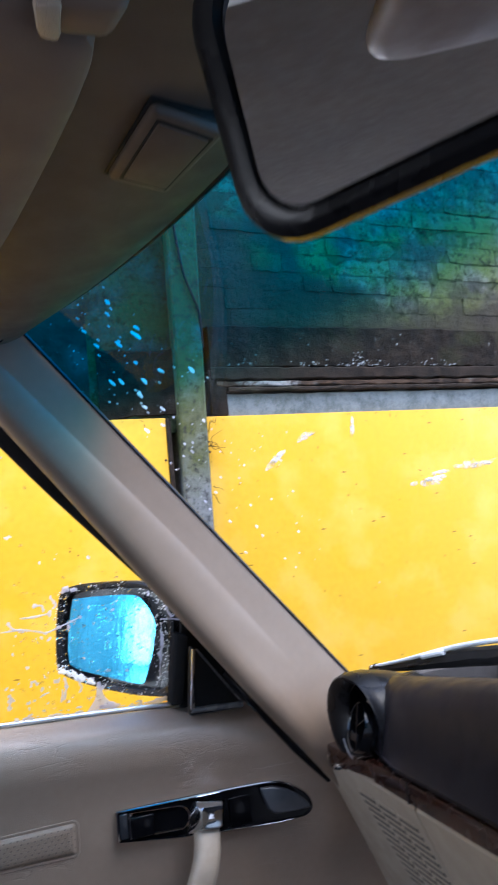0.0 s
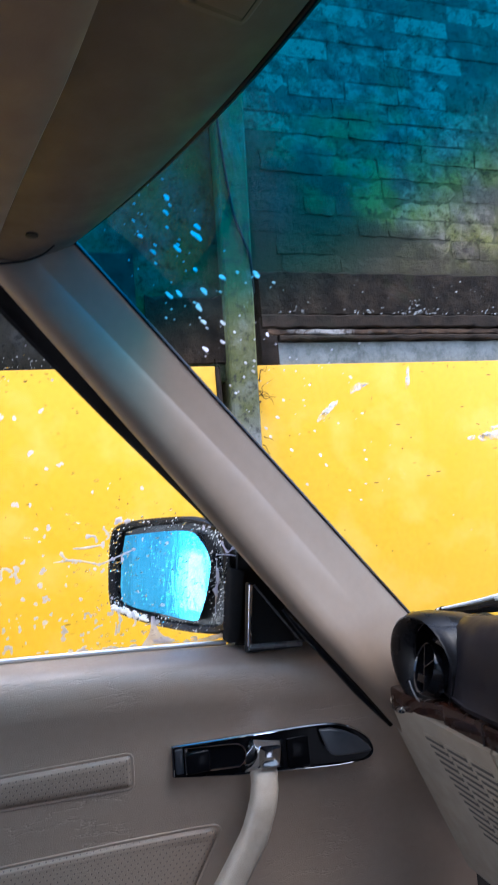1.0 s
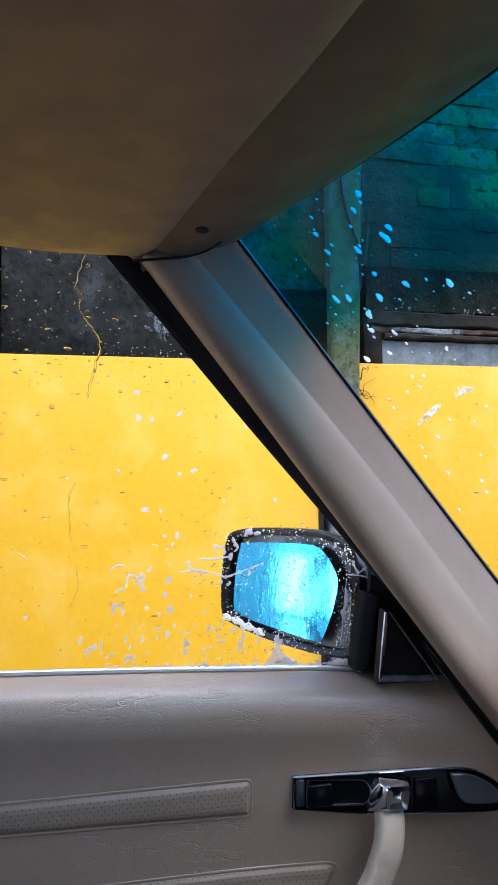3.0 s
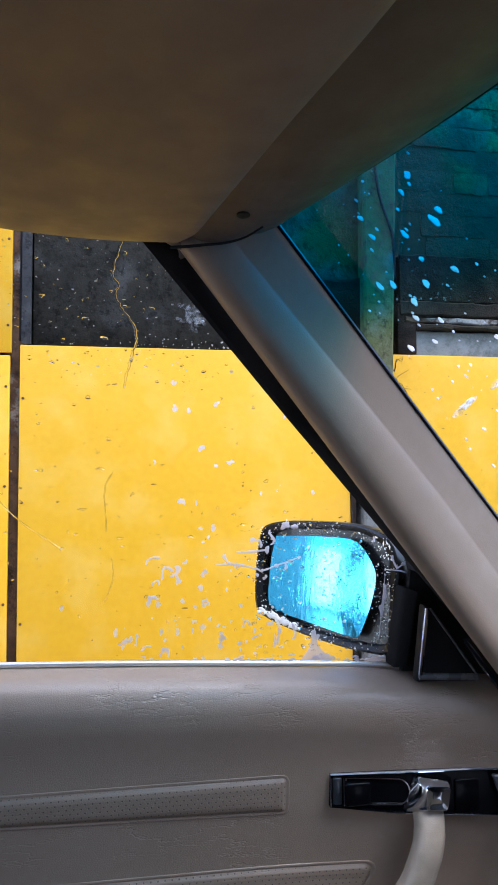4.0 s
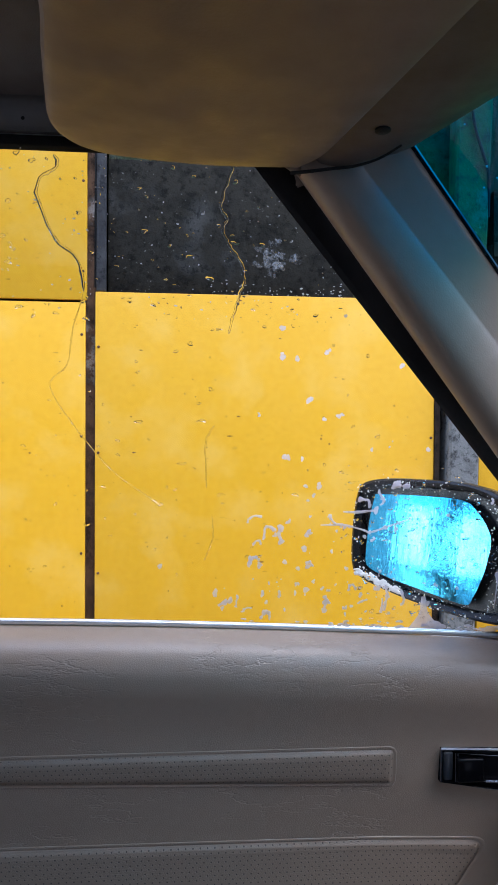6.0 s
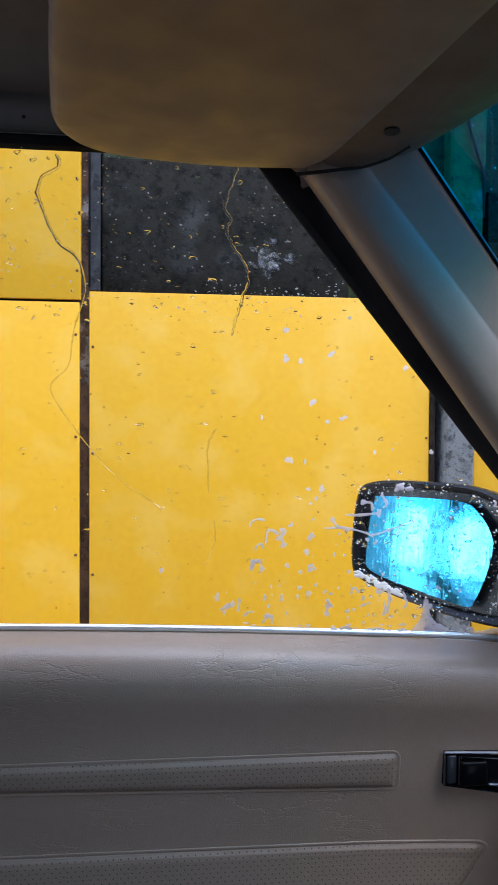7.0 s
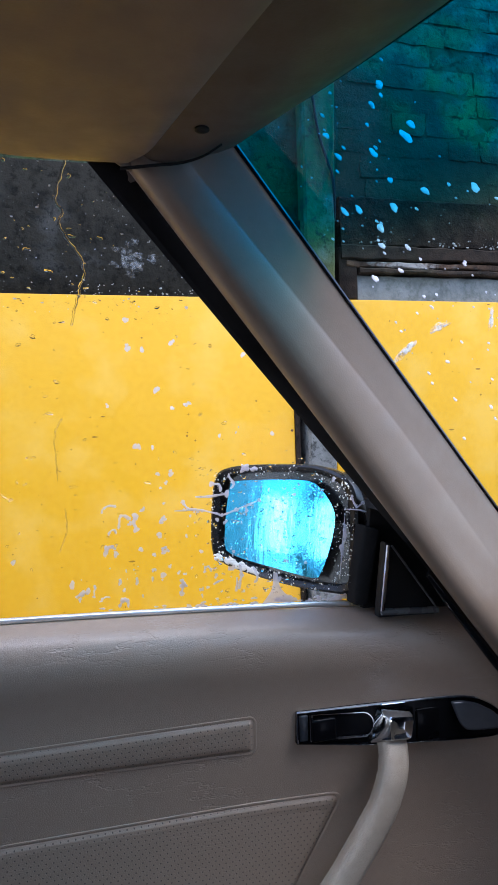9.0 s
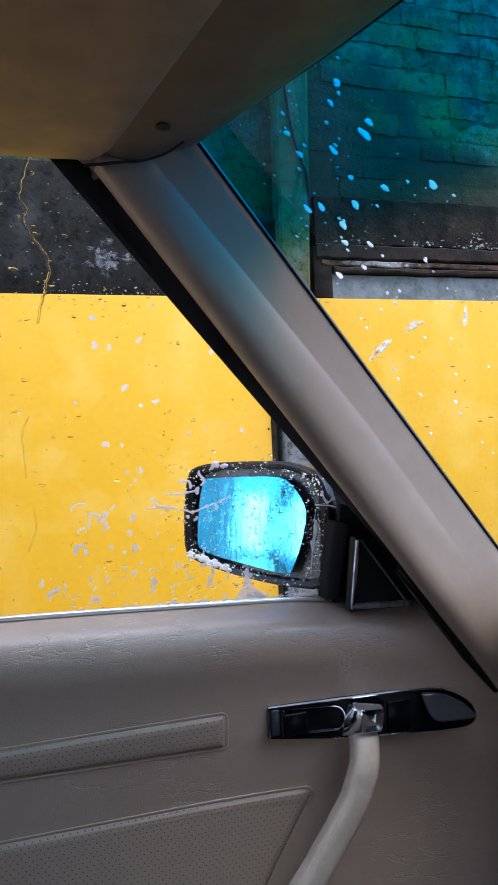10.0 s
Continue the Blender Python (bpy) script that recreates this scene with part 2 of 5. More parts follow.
def foam_matter():
    """White froth: it scatters light back and lets it through."""
    m, n, l, p = nodes_of("soap_foam")
    pos = place_of(n)
    col = mixed(n, l, ramp(n, l, noise_node(n, l, 300, 4, pos), 0.35, 0.7), (0.70, 0.70, 0.82), (0.78, 0.78, 0.88))
    n.remove(p)
    d, t, t2, g, m0, m1, m2 = (n.new("ShaderNode" + k) for k in ("BsdfDiffuse", "BsdfTranslucent", "BsdfTranslucent", "BsdfTransparent", "MixShader", "MixShader", "MixShader"))
    for q in (d, t, t2):
        l.new(col, q.inputs["Color"])
    # froth passes on the light that falls on it from above
    tilt = n.new("ShaderNodeCombineXYZ")
    for q, v in zip(tilt.inputs, (0.0, -0.15, -0.99)):
        q.default_value = v
    l.new(tilt.outputs[0], t2.inputs["Normal"])
    m0.inputs[0].default_value, m1.inputs[0].default_value, m2.inputs[0].default_value = 0.72, 0.9, 0.30
    l.new(t.outputs[0], m0.inputs[1])
    l.new(t2.outputs[0], m0.inputs[2])
    l.new(d.outputs[0], m1.inputs[1])
    l.new(m0.outputs[0], m1.inputs[2])
    l.new(m1.outputs[0], m2.inputs[1])
    l.new(g.outputs[0], m2.inputs[2])
    l.new(m2.outputs[0], n["Material Output"].inputs["Surface"])
    return m


BEIGE, BEIGE2 = (0.352, 0.254, 0.184), (0.402, 0.295, 0.216)
M_DOOR = vinyl("door_vinyl", BEIGE, BEIGE2, rough=0.33, wrinkle=2.2, depth=0.0009, gloss=0.85)
M_PERF = vinyl("perforated_vinyl", (0.291, 0.210, 0.152), (0.336, 0.246, 0.180), holes=True, wrinkle=0.5)
M_GRIP = vinyl("grip_vinyl", wrinkle=2.5, c1=(0.35, 0.285, 0.222), c2=(0.43, 0.362, 0.290), rough=0.4, depth=0.0030, grain_size=420.0)
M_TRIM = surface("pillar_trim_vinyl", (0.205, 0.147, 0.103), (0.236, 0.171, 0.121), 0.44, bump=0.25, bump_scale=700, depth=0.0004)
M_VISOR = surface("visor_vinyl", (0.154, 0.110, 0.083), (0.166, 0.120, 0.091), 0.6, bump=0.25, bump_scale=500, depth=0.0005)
# the visor colour darkened: the shade beside the visor is put into it
M_HEADER = surface("shaded_header_vinyl", (0.083, 0.059, 0.045), (0.091, 0.065, 0.050), 0.6, bump=0.25, bump_scale=500, depth=0.0005)
M_LINER = surface("headliner_fabric", (0.10, 0.083, 0.068), (0.13, 0.108, 0.088), 0.9, bump=0.4, bump_scale=900)
M_RAIL = surface("rail_vinyl", (0.11, 0.10, 0.092), (0.14, 0.128, 0.117), 0.5)
M_DASH = surface("dash_pad", (0.007, 0.006, 0.0078), (0.011, 0.0095, 0.012), 0.42, bump=0.3, bump_scale=600, depth=0.0005, spec=0.16)
M_GLOSSBLACK = surface("gloss_black_plastic", (0.004, 0.004, 0.005), (0.006, 0.006, 0.0075), 0.09, bump=0.0, rough_var=0.03, spec=0.45)
M_INK = surface("piano_black_plastic", (0.003, 0.003, 0.004), (0.005, 0.005, 0.006), 0.14, bump=0.0, rough_var=0.03, spec=0.10)
M_CUP = surface("sheen_grey_plastic", (0.026, 0.028, 0.033), (0.036, 0.039, 0.045), 0.16, bump=0.0, rough_var=0.03, spec=0.5)
M_RUBBER = surface("black_rubber", (0.011, 0.011, 0.0115), (0.016, 0.0158, 0.0162), 0.6, bump=0.2, spec=0.2)
M_FELT = surface("black_felt", (0.017, 0.0165, 0.017), (0.023, 0.0225, 0.023), 0.9, bump=0.2, spec=0.0)
M_SOFTBLACK = surface("dull_black_plastic", (0.005, 0.005, 0.0058), (0.008, 0.008, 0.0092), 0.30, bump=0.0, spec=0.14)
M_BLACK = surface("satin_black_plastic", (0.007, 0.007, 0.008), (0.012, 0.012, 0.013), 0.3, bump=0.15, spec=0.4)
M_GREYPLASTIC = surface("satin_grey_plastic", (0.10, 0.10, 0.104), (0.13, 0.13, 0.134), 0.3, bump=0.1)
M_CHROME = surface("chrome", (0.72, 0.73, 0.75), (0.78, 0.79, 0.8), 0.07, metal=1.0, bump=0.0, rough_var=0.04)
M_CLAMP = surface("worn_chrome", (0.66, 0.68, 0.71), (0.74, 0.76, 0.78), 0.10, metal=1.0, bump=0.0, rough_var=0.04)
M_STEEL = surface("brushed_strip", (0.86, 0.88, 0.90), (0.93, 0.94, 0.95), 0.40, metal=1.0, bump=0.0, rough_var=0.08)
# pale non-metal grey; carries the sky glint of the wiper's metal
M_SILVER = surface("glint_grey", (0.62, 0.64, 0.66), (0.80, 0.82, 0.84), 0.2, fine=60, bump=0.0)
M_WOOD = surface("dark_wood_veneer", (0.014, 0.006, 0.004), (0.035, 0.012, 0.007), 0.22, big=14, fine=160, bump=0.05, coat=0.5)
M_FOOTWELL = surface("shaded_footwell", (0.030, 0.026, 0.024), (0.045, 0.039, 0.036), 0.95, bump=0.4, bump_scale=900, depth=0.001)
M_KICK = surface("beige_plastic", (0.31, 0.246, 0.180), (0.35, 0.282, 0.207), 0.5, bump=0.2, bump_scale=600, depth=0.0004)
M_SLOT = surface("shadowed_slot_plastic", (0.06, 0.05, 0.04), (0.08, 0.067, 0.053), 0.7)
M_MIRROR = surface("mirror_silver", (0.86, 0.87, 0.88), (0.88, 0.89, 0.9), 0.01, metal=1.0, bump=0.0, rough_var=0.005)
M_BLUEMIRROR = wet_mirror()
M_YELLOW = yellow_paint()
M_SLATE = stained("dark_plaster", (0.0075, 0.0072, 0.006), (0.024, 0.022, 0.017), (0.075, 0.075, 0.070), 0.57, 0.70, 0.9, speck=0.95, relief=0.4)
M_MOSSWALL = stained("mossy_render", (0.018, 0.024, 0.017), (0.080, 0.092, 0.066), (0.045, 0.075, 0.022), 0.42, 0.58, 0.85, speck=0.6, relief=1.0)
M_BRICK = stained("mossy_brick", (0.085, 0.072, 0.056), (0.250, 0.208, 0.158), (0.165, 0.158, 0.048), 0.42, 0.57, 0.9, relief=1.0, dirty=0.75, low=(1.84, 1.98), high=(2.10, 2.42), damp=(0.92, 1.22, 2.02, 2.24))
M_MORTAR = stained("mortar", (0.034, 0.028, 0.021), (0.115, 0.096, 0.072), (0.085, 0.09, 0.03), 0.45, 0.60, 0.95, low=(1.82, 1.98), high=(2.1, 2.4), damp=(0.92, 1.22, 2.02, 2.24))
M_GRIME = stained("grimy_plaster", (0.008, 0.0052, 0.0033), (0.030, 0.020, 0.0125), (0.034, 0.036, 0.012), 0.55, 0.7, 0.85, speck=0.95, relief=1.0)
M_POST = stained("mossy_concrete", (0.072, 0.071, 0.068), (0.20, 0.20, 0.19), (0.098, 0.104, 0.034), 0.28, 0.48, 0.6, speck=0.9, above=(1.25, 1.42))
M_LEDGE = stained("pale_concrete", (0.13, 0.142, 0.135), (0.23, 0.245, 0.235), (0.11, 0.12, 0.10), 0.55, 0.72, 0.75, speck=0.3, dirty=0.25)
M_TIMBER = stained("rotten_timber", (0.010, 0.007, 0.0048), (0.032, 0.021, 0.014), (0.03, 0.03, 0.016), 0.6, 0.75, 0.8)
M_IRON = stained("weathered_strip", (0.026, 0.016, 0.011), (0.105, 0.062, 0.038), (0.30, 0.28, 0.26), 0.57, 0.61, 0.8, speck=1.0)
M_RUST = surface("rusty_iron", (0.05, 0.022, 0.010), (0.14, 0.062, 0.026), 0.8, fine=300)
M_GREYSTRIP = stained("grey_batten", (0.05, 0.05, 0.052), (0.09, 0.09, 0.092), (0.05, 0.045, 0.04), 0.6, 0.75, 0.7)
M_GROUND = surface("wet_concrete", (0.30, 0.30, 0.29), (0.42, 0.42, 0.41), 0.35, big=1.2, fine=25, bump=0.4, bump_scale=60, depth=0.01, rough_var=0.2)
M_PALE = stained("pale_plaster", (0.16, 0.17, 0.17), (0.50, 0.50, 0.49), (0.14, 0.15, 0.12), 0.58, 0.70, 0.8)
M_YARD = stained("weathered_render", (0.27, 0.26, 0.24), (0.46, 0.44, 0.41), (0.22, 0.23, 0.17), 0.5, 0.65)
M_GATE = surface("pale_painted_sheet", (0.36, 0.38, 0.40), (0.62, 0.63, 0.64), 0.4, big=5, fine=40)
M_BODY = surface("car_paint", (0.66, 0.67, 0.68), (0.72, 0.73, 0.74), 0.25, bump=0.0, coat=0.6)
M_SHADE = clear_glass("shaded_windscreen", band=(1.308, 1.352))
M_STREET, sn, sl, sp = nodes_of("bright_daylight")
sp.inputs["Base Color"].default_value = (0.8, 0.8, 0.8, 1)
sp.inputs["Emission Color"].default_value, sp.inputs["Emission Strength"].default_value = (1.0, 0.98, 0.95, 1), 7.0
M_GLASS = clear_glass("clear_glass")
M_DROP = refractive("water", (0.97, 0.98, 1.0))
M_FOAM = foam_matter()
# pale see-through film that stands for white glare on glossy paint
M_GLARE, fn, fl, fp = nodes_of("glare_film")
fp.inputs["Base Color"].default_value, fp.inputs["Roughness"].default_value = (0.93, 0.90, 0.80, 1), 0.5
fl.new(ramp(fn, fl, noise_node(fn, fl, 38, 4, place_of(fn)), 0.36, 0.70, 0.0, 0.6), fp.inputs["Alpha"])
M_LIME = surface("dried_lime", (0.26, 0.26, 0.25), (0.48, 0.48, 0.46), 0.85, fine=300, bump=0.4)
M_BLOOM, bn, bl, bp = nodes_of("lime_bloom")
bp.inputs["Base Color"].default_value, bp.inputs["Roughness"].default_value = (0.34, 0.35, 0.35, 1), 0.8
bl.new(ramp(bn, bl, noise_node(bn, bl, 70, 6, place_of(bn), 0.7), 0.42, 0.66, 0.0, 0.42), bp.inputs["Alpha"])
M_SUDS = surface("drying_suds", (0.85, 0.84, 0.80), (0.95, 0.94, 0.92), 0.6, fine=200, bump=0.3)


# ---- building helpers ----
def link(name, bm, material, smooth=True):
    me = bpy.data.meshes.new(name)
    bmesh.ops.recalc_face_normals(bm, faces=bm.faces)
    bm.to_mesh(me)
    bm.free()
    if smooth:
        me.shade_smooth()
        me.set_sharp_from_angle(angle=radians(38))
    me.materials.append(material)
    return new(name, me)


def thing(name, at, label, category, kind="", group=""):
    ob = new(name)
    ob.location = at
    ob.empty_display_size = 0.05
    return tagged(ob, label, category, group, kind)


def part(name, bm, material, parent, label="", smooth=True):
    ob = link(name, bm, material, smooth)
    bpy.context.view_layer.update()
    ob.parent = parent
    ob.matrix_parent_inverse = parent.matrix_world.inverted()
    return tagged(ob, label) if label else ob


def sheet(rows, closed=False):
    """A bmesh of quads over rows of points."""
    bm = bmesh.new()
    vs = [[bm.verts.new(p) for p in r] for r in rows]
    for a, b in zip(vs, vs[1:]):
        k = len(a)
        for i in range(k if closed else k - 1):
            bm.faces.new((a[i], a[(i + 1) % k], b[(i + 1) % k], b[i]))
    return bm


def thick(rows, push):
    """A sheet with a second face set back along push, closed round its border."""
    push = Vector(push)
    bm = sheet(rows)
    back = sheet([[Vector(p) + push for p in r] for r in rows])
    me = bpy.data.meshes.new("back")
    back.to_mesh(me)
    back.free()
    bm.from_mesh(me)
    bpy.data.meshes.remove(me)
    bm.verts.ensure_lookup_table()
    nr, nc = len(rows), len(rows[0])
    n0 = nr * nc
    rim = [i for i in range(nc)] + [i * nc + nc - 1 for i in range(1, nr)] + [(nr - 1) * nc + i for i in range(nc - 2, -1, -1)] + [i * nc for i in range(nr - 2, 0, -1)]
    for i, p in enumerate(rim):
        q = rim[(i + 1) % len(rim)]
        bm.faces.new((bm.verts[p], bm.verts[q], bm.verts[n0 + q], bm.verts[n0 + p]))
    return bm


def loft(rings, caps=True):
    bm = sheet(rings, closed=True)
    bm.verts.ensure_lookup_table()
    k = len(rings[0])
    if caps:
        bm.faces.new([bm.verts[i] for i in range(k)][::-1])
        bm.faces.new([bm.verts[len(rings) * k - k + i] for i in range(k)])
    return bm


def slab(points, push, bevel=0.0, seg=2):
    """A solid from a flat outline, pushed along a vector, with rounded edges."""
    bm = bmesh.new()
    a = [bm.verts.new(p) for p in points]
    b = [bm.verts.new(Vector(p) + Vector(push)) for p in points]
    bm.faces.new(a)
    bm.faces.new(b[::-1])
    for i in range(len(a)):
        j = (i + 1) % len(a)
        bm.faces.new((a[i], b[i], b[j], a[j]))
    bmesh.ops.recalc_face_normals(bm, faces=bm.faces)
    if bevel:
        bmesh.ops.bevel(bm, geom=list(bm.edges), offset=bevel, segments=seg, affect="EDGES", profile=0.5, clamp_overlap=True)
    return bm


def box(x0, x1, y0, y1, z0, z1, bevel=0.0, seg=2):
    return slab([(x0, y0, z0), (x1, y0, z0), (x1, y0, z1), (x0, y0, z1)], (0, y1 - y0, 0), bevel, seg)


def spline(points, k=8):
    """Catmull-Rom through the points."""
    p = [Vector(q) for q in points]
    p = [2 * p[0] - p[1]] + p + [2 * p[-1] - p[-2]]
    out = []
    for i in range(1, len(p) - 2):
        for j in range(k):
            t = j / k
            a, b, c, d = p[i - 1], p[i], p[i + 1], p[i + 2]
            out.append(0.5 * (2 * b + (c - a) * t + (2 * a - 5 * b + 4 * c - d) * t * t + (3 * b - a - 3 * c + d) * t ** 3))
    return out + [p[-2]]


def tube(points, radius, seg=12, flat=1.0, up=(0, 1, 0)):
    """A closed round bar along points; radius is a number or a function of 0..1."""
    rings, n = [], len(points)
    for i, q in enumerate(points):
        d = (Vector(points[min(i + 1, n - 1)]) - Vector(points[max(i - 1, 0)])).normalized()
        a = d.cross(Vector(up)).normalized()
        b = a.cross(d)
        r = radius(i / (n - 1)) if callable(radius) else radius
        rings.append([Vector(q) + r * math.cos(t) * a + r * flat * math.sin(t) * b for t in (2 * math.pi * s / seg for s in range(seg))])
    return loft(rings)


def lerp(a, b, t):
    return tuple(p + (q - p) * t for p, q in zip(a, b))


def interp(x, xs, ys):
    return float(np.interp(x, xs, ys))


# ---- the car's fixed lines ----
def sill_z(x):
    return 0.9693 - 0.040 * x - 0.04 * max(x, -0.3) ** 2


def glass_y(z):
    """The curved side glass, leaning in towards the roof."""
    return 0.936 - 0.78 * max(z - 0.97, 0.0) ** 2


DOOR_DZ = (-0.85, -0.50, -0.30, -0.22, -0.17, -0.13, -0.105, -0.085, -0.065, -0.045, -0.028, -0.014, -0.006, -0.001, 0.0)
DOOR_DY = (-0.010, -0.004, -0.004, -0.008, -0.018, -0.025, -0.028, -0.032, -0.038, -0.044, -0.044, -0.037, -0.026, -0.008, 0.007)


def door_y(x, z):
    bulge = 0.030 * min(max((x - 0.18) / 0.34, 0.0), 1.0) ** 1.6
    return 0.931 + interp(z - sill_z(x), DOOR_DZ, DOOR_DY) - bulge


PILLAR_IN = ((0.087, 0.788, 1.382), (0.41, 0.833, 0.977), (0.535, 0.868, 0.830))
PILLAR_OUT = ((0.172, 0.761, 1.400), (0.578, 0.888, 0.962), (0.640, 0.907, 0.895))


def along(line, t):
    """0..0.85 down the straight part, on to 1 along the foot."""
    return lerp(line[0], line[1], t / 0.8) if t < 0.8 else lerp(line[1], line[2], (t - 0.8) / 0.2)


MID = 0.20  # the car's middle


def screen_top(s):
    return (0.172 + 0.135 * (1 - abs(s) ** 1.9), MID + 0.561 * s, 1.400)


def screen_foot(s):
    return (0.578 + 0.19 * (1 - abs(s) ** 1.9), MID + 0.688 * s, 0.962)


def screen_at(s, v):
    """A point of the windscreen: s across (1 at the near pillar), v from the top down."""
    p = Vector(lerp(screen_top(s), screen_foot(s), v))
    return p + Vector((0.62, 0.0, 0.57)) * 0.03 * math.sin(math.pi * v) * (1 - s ** 4)


# ---- ground and the wall outside ----
ground = link("ground", slab([(-60, -60, 0), (60, -60, 0), (60, 60, 0), (-60, 60, 0)], (0, 0, -0.2)), M_GROUND, False)
tagged(ground, "wet grey concrete yard around the car", "ground", kind="structure")

WALL = 1.85
core = link("wall_core", box(-7.0, 9.0, 1.93, 2.15, 0.0, 3.06), M_MORTAR, False)
core.name = "wall_north"
tagged(core, "old mossy brick wall behind yellow sheet cladding", "wall", kind="structure")

dark = thing("plaster_panel", (0.2, 1.9, 1.5), "dark slate-grey stained plaster above the yellow sheets", "wall panel", "structure")
part("plaster", box(-0.197, 0.398, 1.872, 1.8742, 1.46, 1.82, 0.001), M_SLATE, dark, "dark wet plaster with pale flecks")


def cladding(x0, x1, z0, z1, y=WALL):
    """One painted sheet with fixing screws down both edges."""
    ob = thing("yellow_panel", ((x0 + x1) / 2, y, z0), "yellow painted sheet cladding with scuffs and screw heads", "wall panel", group="yellow sheets along the wall")
    part("panel", box(x0, x1, y, y + 0.012, z0, z1, 0.0025), M_YELLOW, ob)
    for x in (x0 + 0.008, x1 - 0.008):
        for i in range(int((z1 - z0) / 0.26) + 1):
            z = z0 + 0.02 + i * 0.26 + random.uniform(-0.05, 0.05)
            if z < z1 - 0.01:
                r = 0.0033
                part("screw", loft([[(x + k * r * math.cos(a), y - d, z + k * r * math.sin(a)) for a in (math.tau * s / 8 for s in range(8))] for k, d in ((1.0, -0.002), (1.0, 0.001), (0.6, 0.0022))]), M_RUST, ob, "rusty screw head")
    return ob


cladding(-0.224, 0.598, 0.06, 1.500)
cladding(-1.45, -0.247, 0.06, 1.474)
cladding(-1.45, -0.244, 1.480, 2.60)
cladding(0.712, 2.05, 0.06, 1.500)
cladding(2.06, 3.4, 0.06, 1.500)

mossy = thing("mossy_panel", (0.5, 1.9, 1.5), "dark mossy render", "wall panel", "structure")
tagged(mossy, "dark mottled mossy render beside the concrete post")
part("render", box(-0.197, 0.64, 1.8745, 1.93, 1.46, 2.60, 0.003), M_MOSSWALL, mossy)
joint = thing("cover_strip", (-0.24, 1.855, 0.06), "rusty flaking metal strip in the joint between sheets", "strip", "structure")
part("strip", box(-0.262, -0.218, 1.8635, 1.875, 0.06, 2.60, 0.002), M_IRON, joint)
# a solid black strip in place of the shade inside the open gap
part("lip", box(-0.228, -0.223, 1.8615, 1.868, 1.512, 2.60, 0.001), M_RUBBER, joint, "dark open gap")
batten = thing("batten", (-0.21, 1.86, 1.5), "grey batten beside the dark plaster", "batten", "structure")
part("batten_board", box(-0.2225, -0.2005, 1.855, 1.8725, 1.503, 2.60, 0.002), M_GREYSTRIP, batten)

post = thing("post", (0.67, 1.84, 0.0), "leaning mossy concrete post between the sheets", "post", "structure")
rings = []
for z, xl, xr in ((0.0, 0.612, 0.690), (0.5, 0.618, 0.697), (1.0, 0.626, 0.702), (1.5, 0.634, 0.714), (2.0, 0.640, 0.730), (2.7, 0.655, 0.750)):
    rings.append([(xl, 1.93, z), (xl, 1.832, z), (xl + 0.006, 1.826, z), (xr - 0.006, 1.826, z), (xr, 1.832, z), (xr, 1.93, z)])
part("shaft", loft(rings), M_POST, post)
part("side_board", box(0.5985, 0.6115, 1.846, 1.90, 0.0, 1.497, 0.002), M_TIMBER, post, "dark rotten timber board")
part("cable", tube(spline([(0.640, 1.822, 2.45), (0.655, 1.820, 2.15), (0.675, 1.820, 1.94), (0.700, 1.820, 1.85), (0.716, 1.822, 1.80), (0.722, 1.835, 1.70)]), 0.004, 8), M_RUBBER, post, "thin black cable")

def rough_board(x0, x1, y0, y1, z0, z1, wob, seed):
    """A board whose lower and front edges are ragged."""
    r = random.Random(seed)
    n = int((x1 - x0) / 0.03)
    rows = []
    for i in range(n + 1):
        x = x0 + (x1 - x0) * i / n
        a, b, d = r.uniform(-wob, wob), r.uniform(-wob, wob), r.uniform(-wob, wob)
        rows.append([(x, y1, z0 + a), (x, y0 + d + 0.003, z0 + a), (x, y0 + d, z0 + a + 0.003), (x, y0 + d * 0.6, z1 + b * 0.6 - 0.003), (x, y0 + d * 0.6 + 0.003, z1 + b * 0.6), (x, y1, z1)])
    return loft(rows)


ledge = thing("ledge", (1.4, 1.86, 1.5), "pale concrete ledge under rotten boards", "ledge", "structure")
part("ledge_slab", rough_board(0.793, 3.4, 1.862, 1.95, 1.497, 1.567, 0.002, 5), M_LEDGE, ledge)
part("jamb", box(0.738, 0.791, 1.856, 1.94, 1.503, 1.64, 0.004), M_TIMBER, ledge, "dark split timber jamb")
part("board", rough_board(0.794, 3.4, 1.846, 1.93, 1.572, 1.584, 0.003, 1), M_TIMBER, ledge, "thin rotten board")
part("board", rough_board(0.76, 3.4, 1.853, 1.93, 1.588, 1.603, 0.003, 2), M_IRON, ledge, "thin flaking board")
part("board", rough_board(0.745, 3.4, 1.850, 1.93, 1.609, 1.645, 0.003, 3), M_TIMBER, ledge, "dark rotten beam")
part("render_band", rough_board(0.752, 3.4, 1.869, 1.93, 1.648, 1.78, 0.005, 4), M_GRIME, ledge, "grimy black render with white drips")
left_band = thing("render_patch", (0.5, 1.87, 1.5), "grimy brown render beside the post", "wall panel", "structure")
part("render", rough_board(0.42, 0.636, 1.8635, 1.873, 1.504, 1.70, 0.014, 6), M_GRIME, left_band)

# an added wall, never in view: cuts low sky, bounces fill indoors
yard = link("yard_wall", box(-9.0, 9.0, -5.2, -5.0, 0.0, 6.0), M_YARD, False)
tagged(yard, "unseen weathered wall added to cut and bounce light for the cabin", "wall", kind="structure")

gate = thing("gate", (-6.0, 1.2, 0.0), "pale painted bar gate at the bright end of the passage", "gate", "structure")
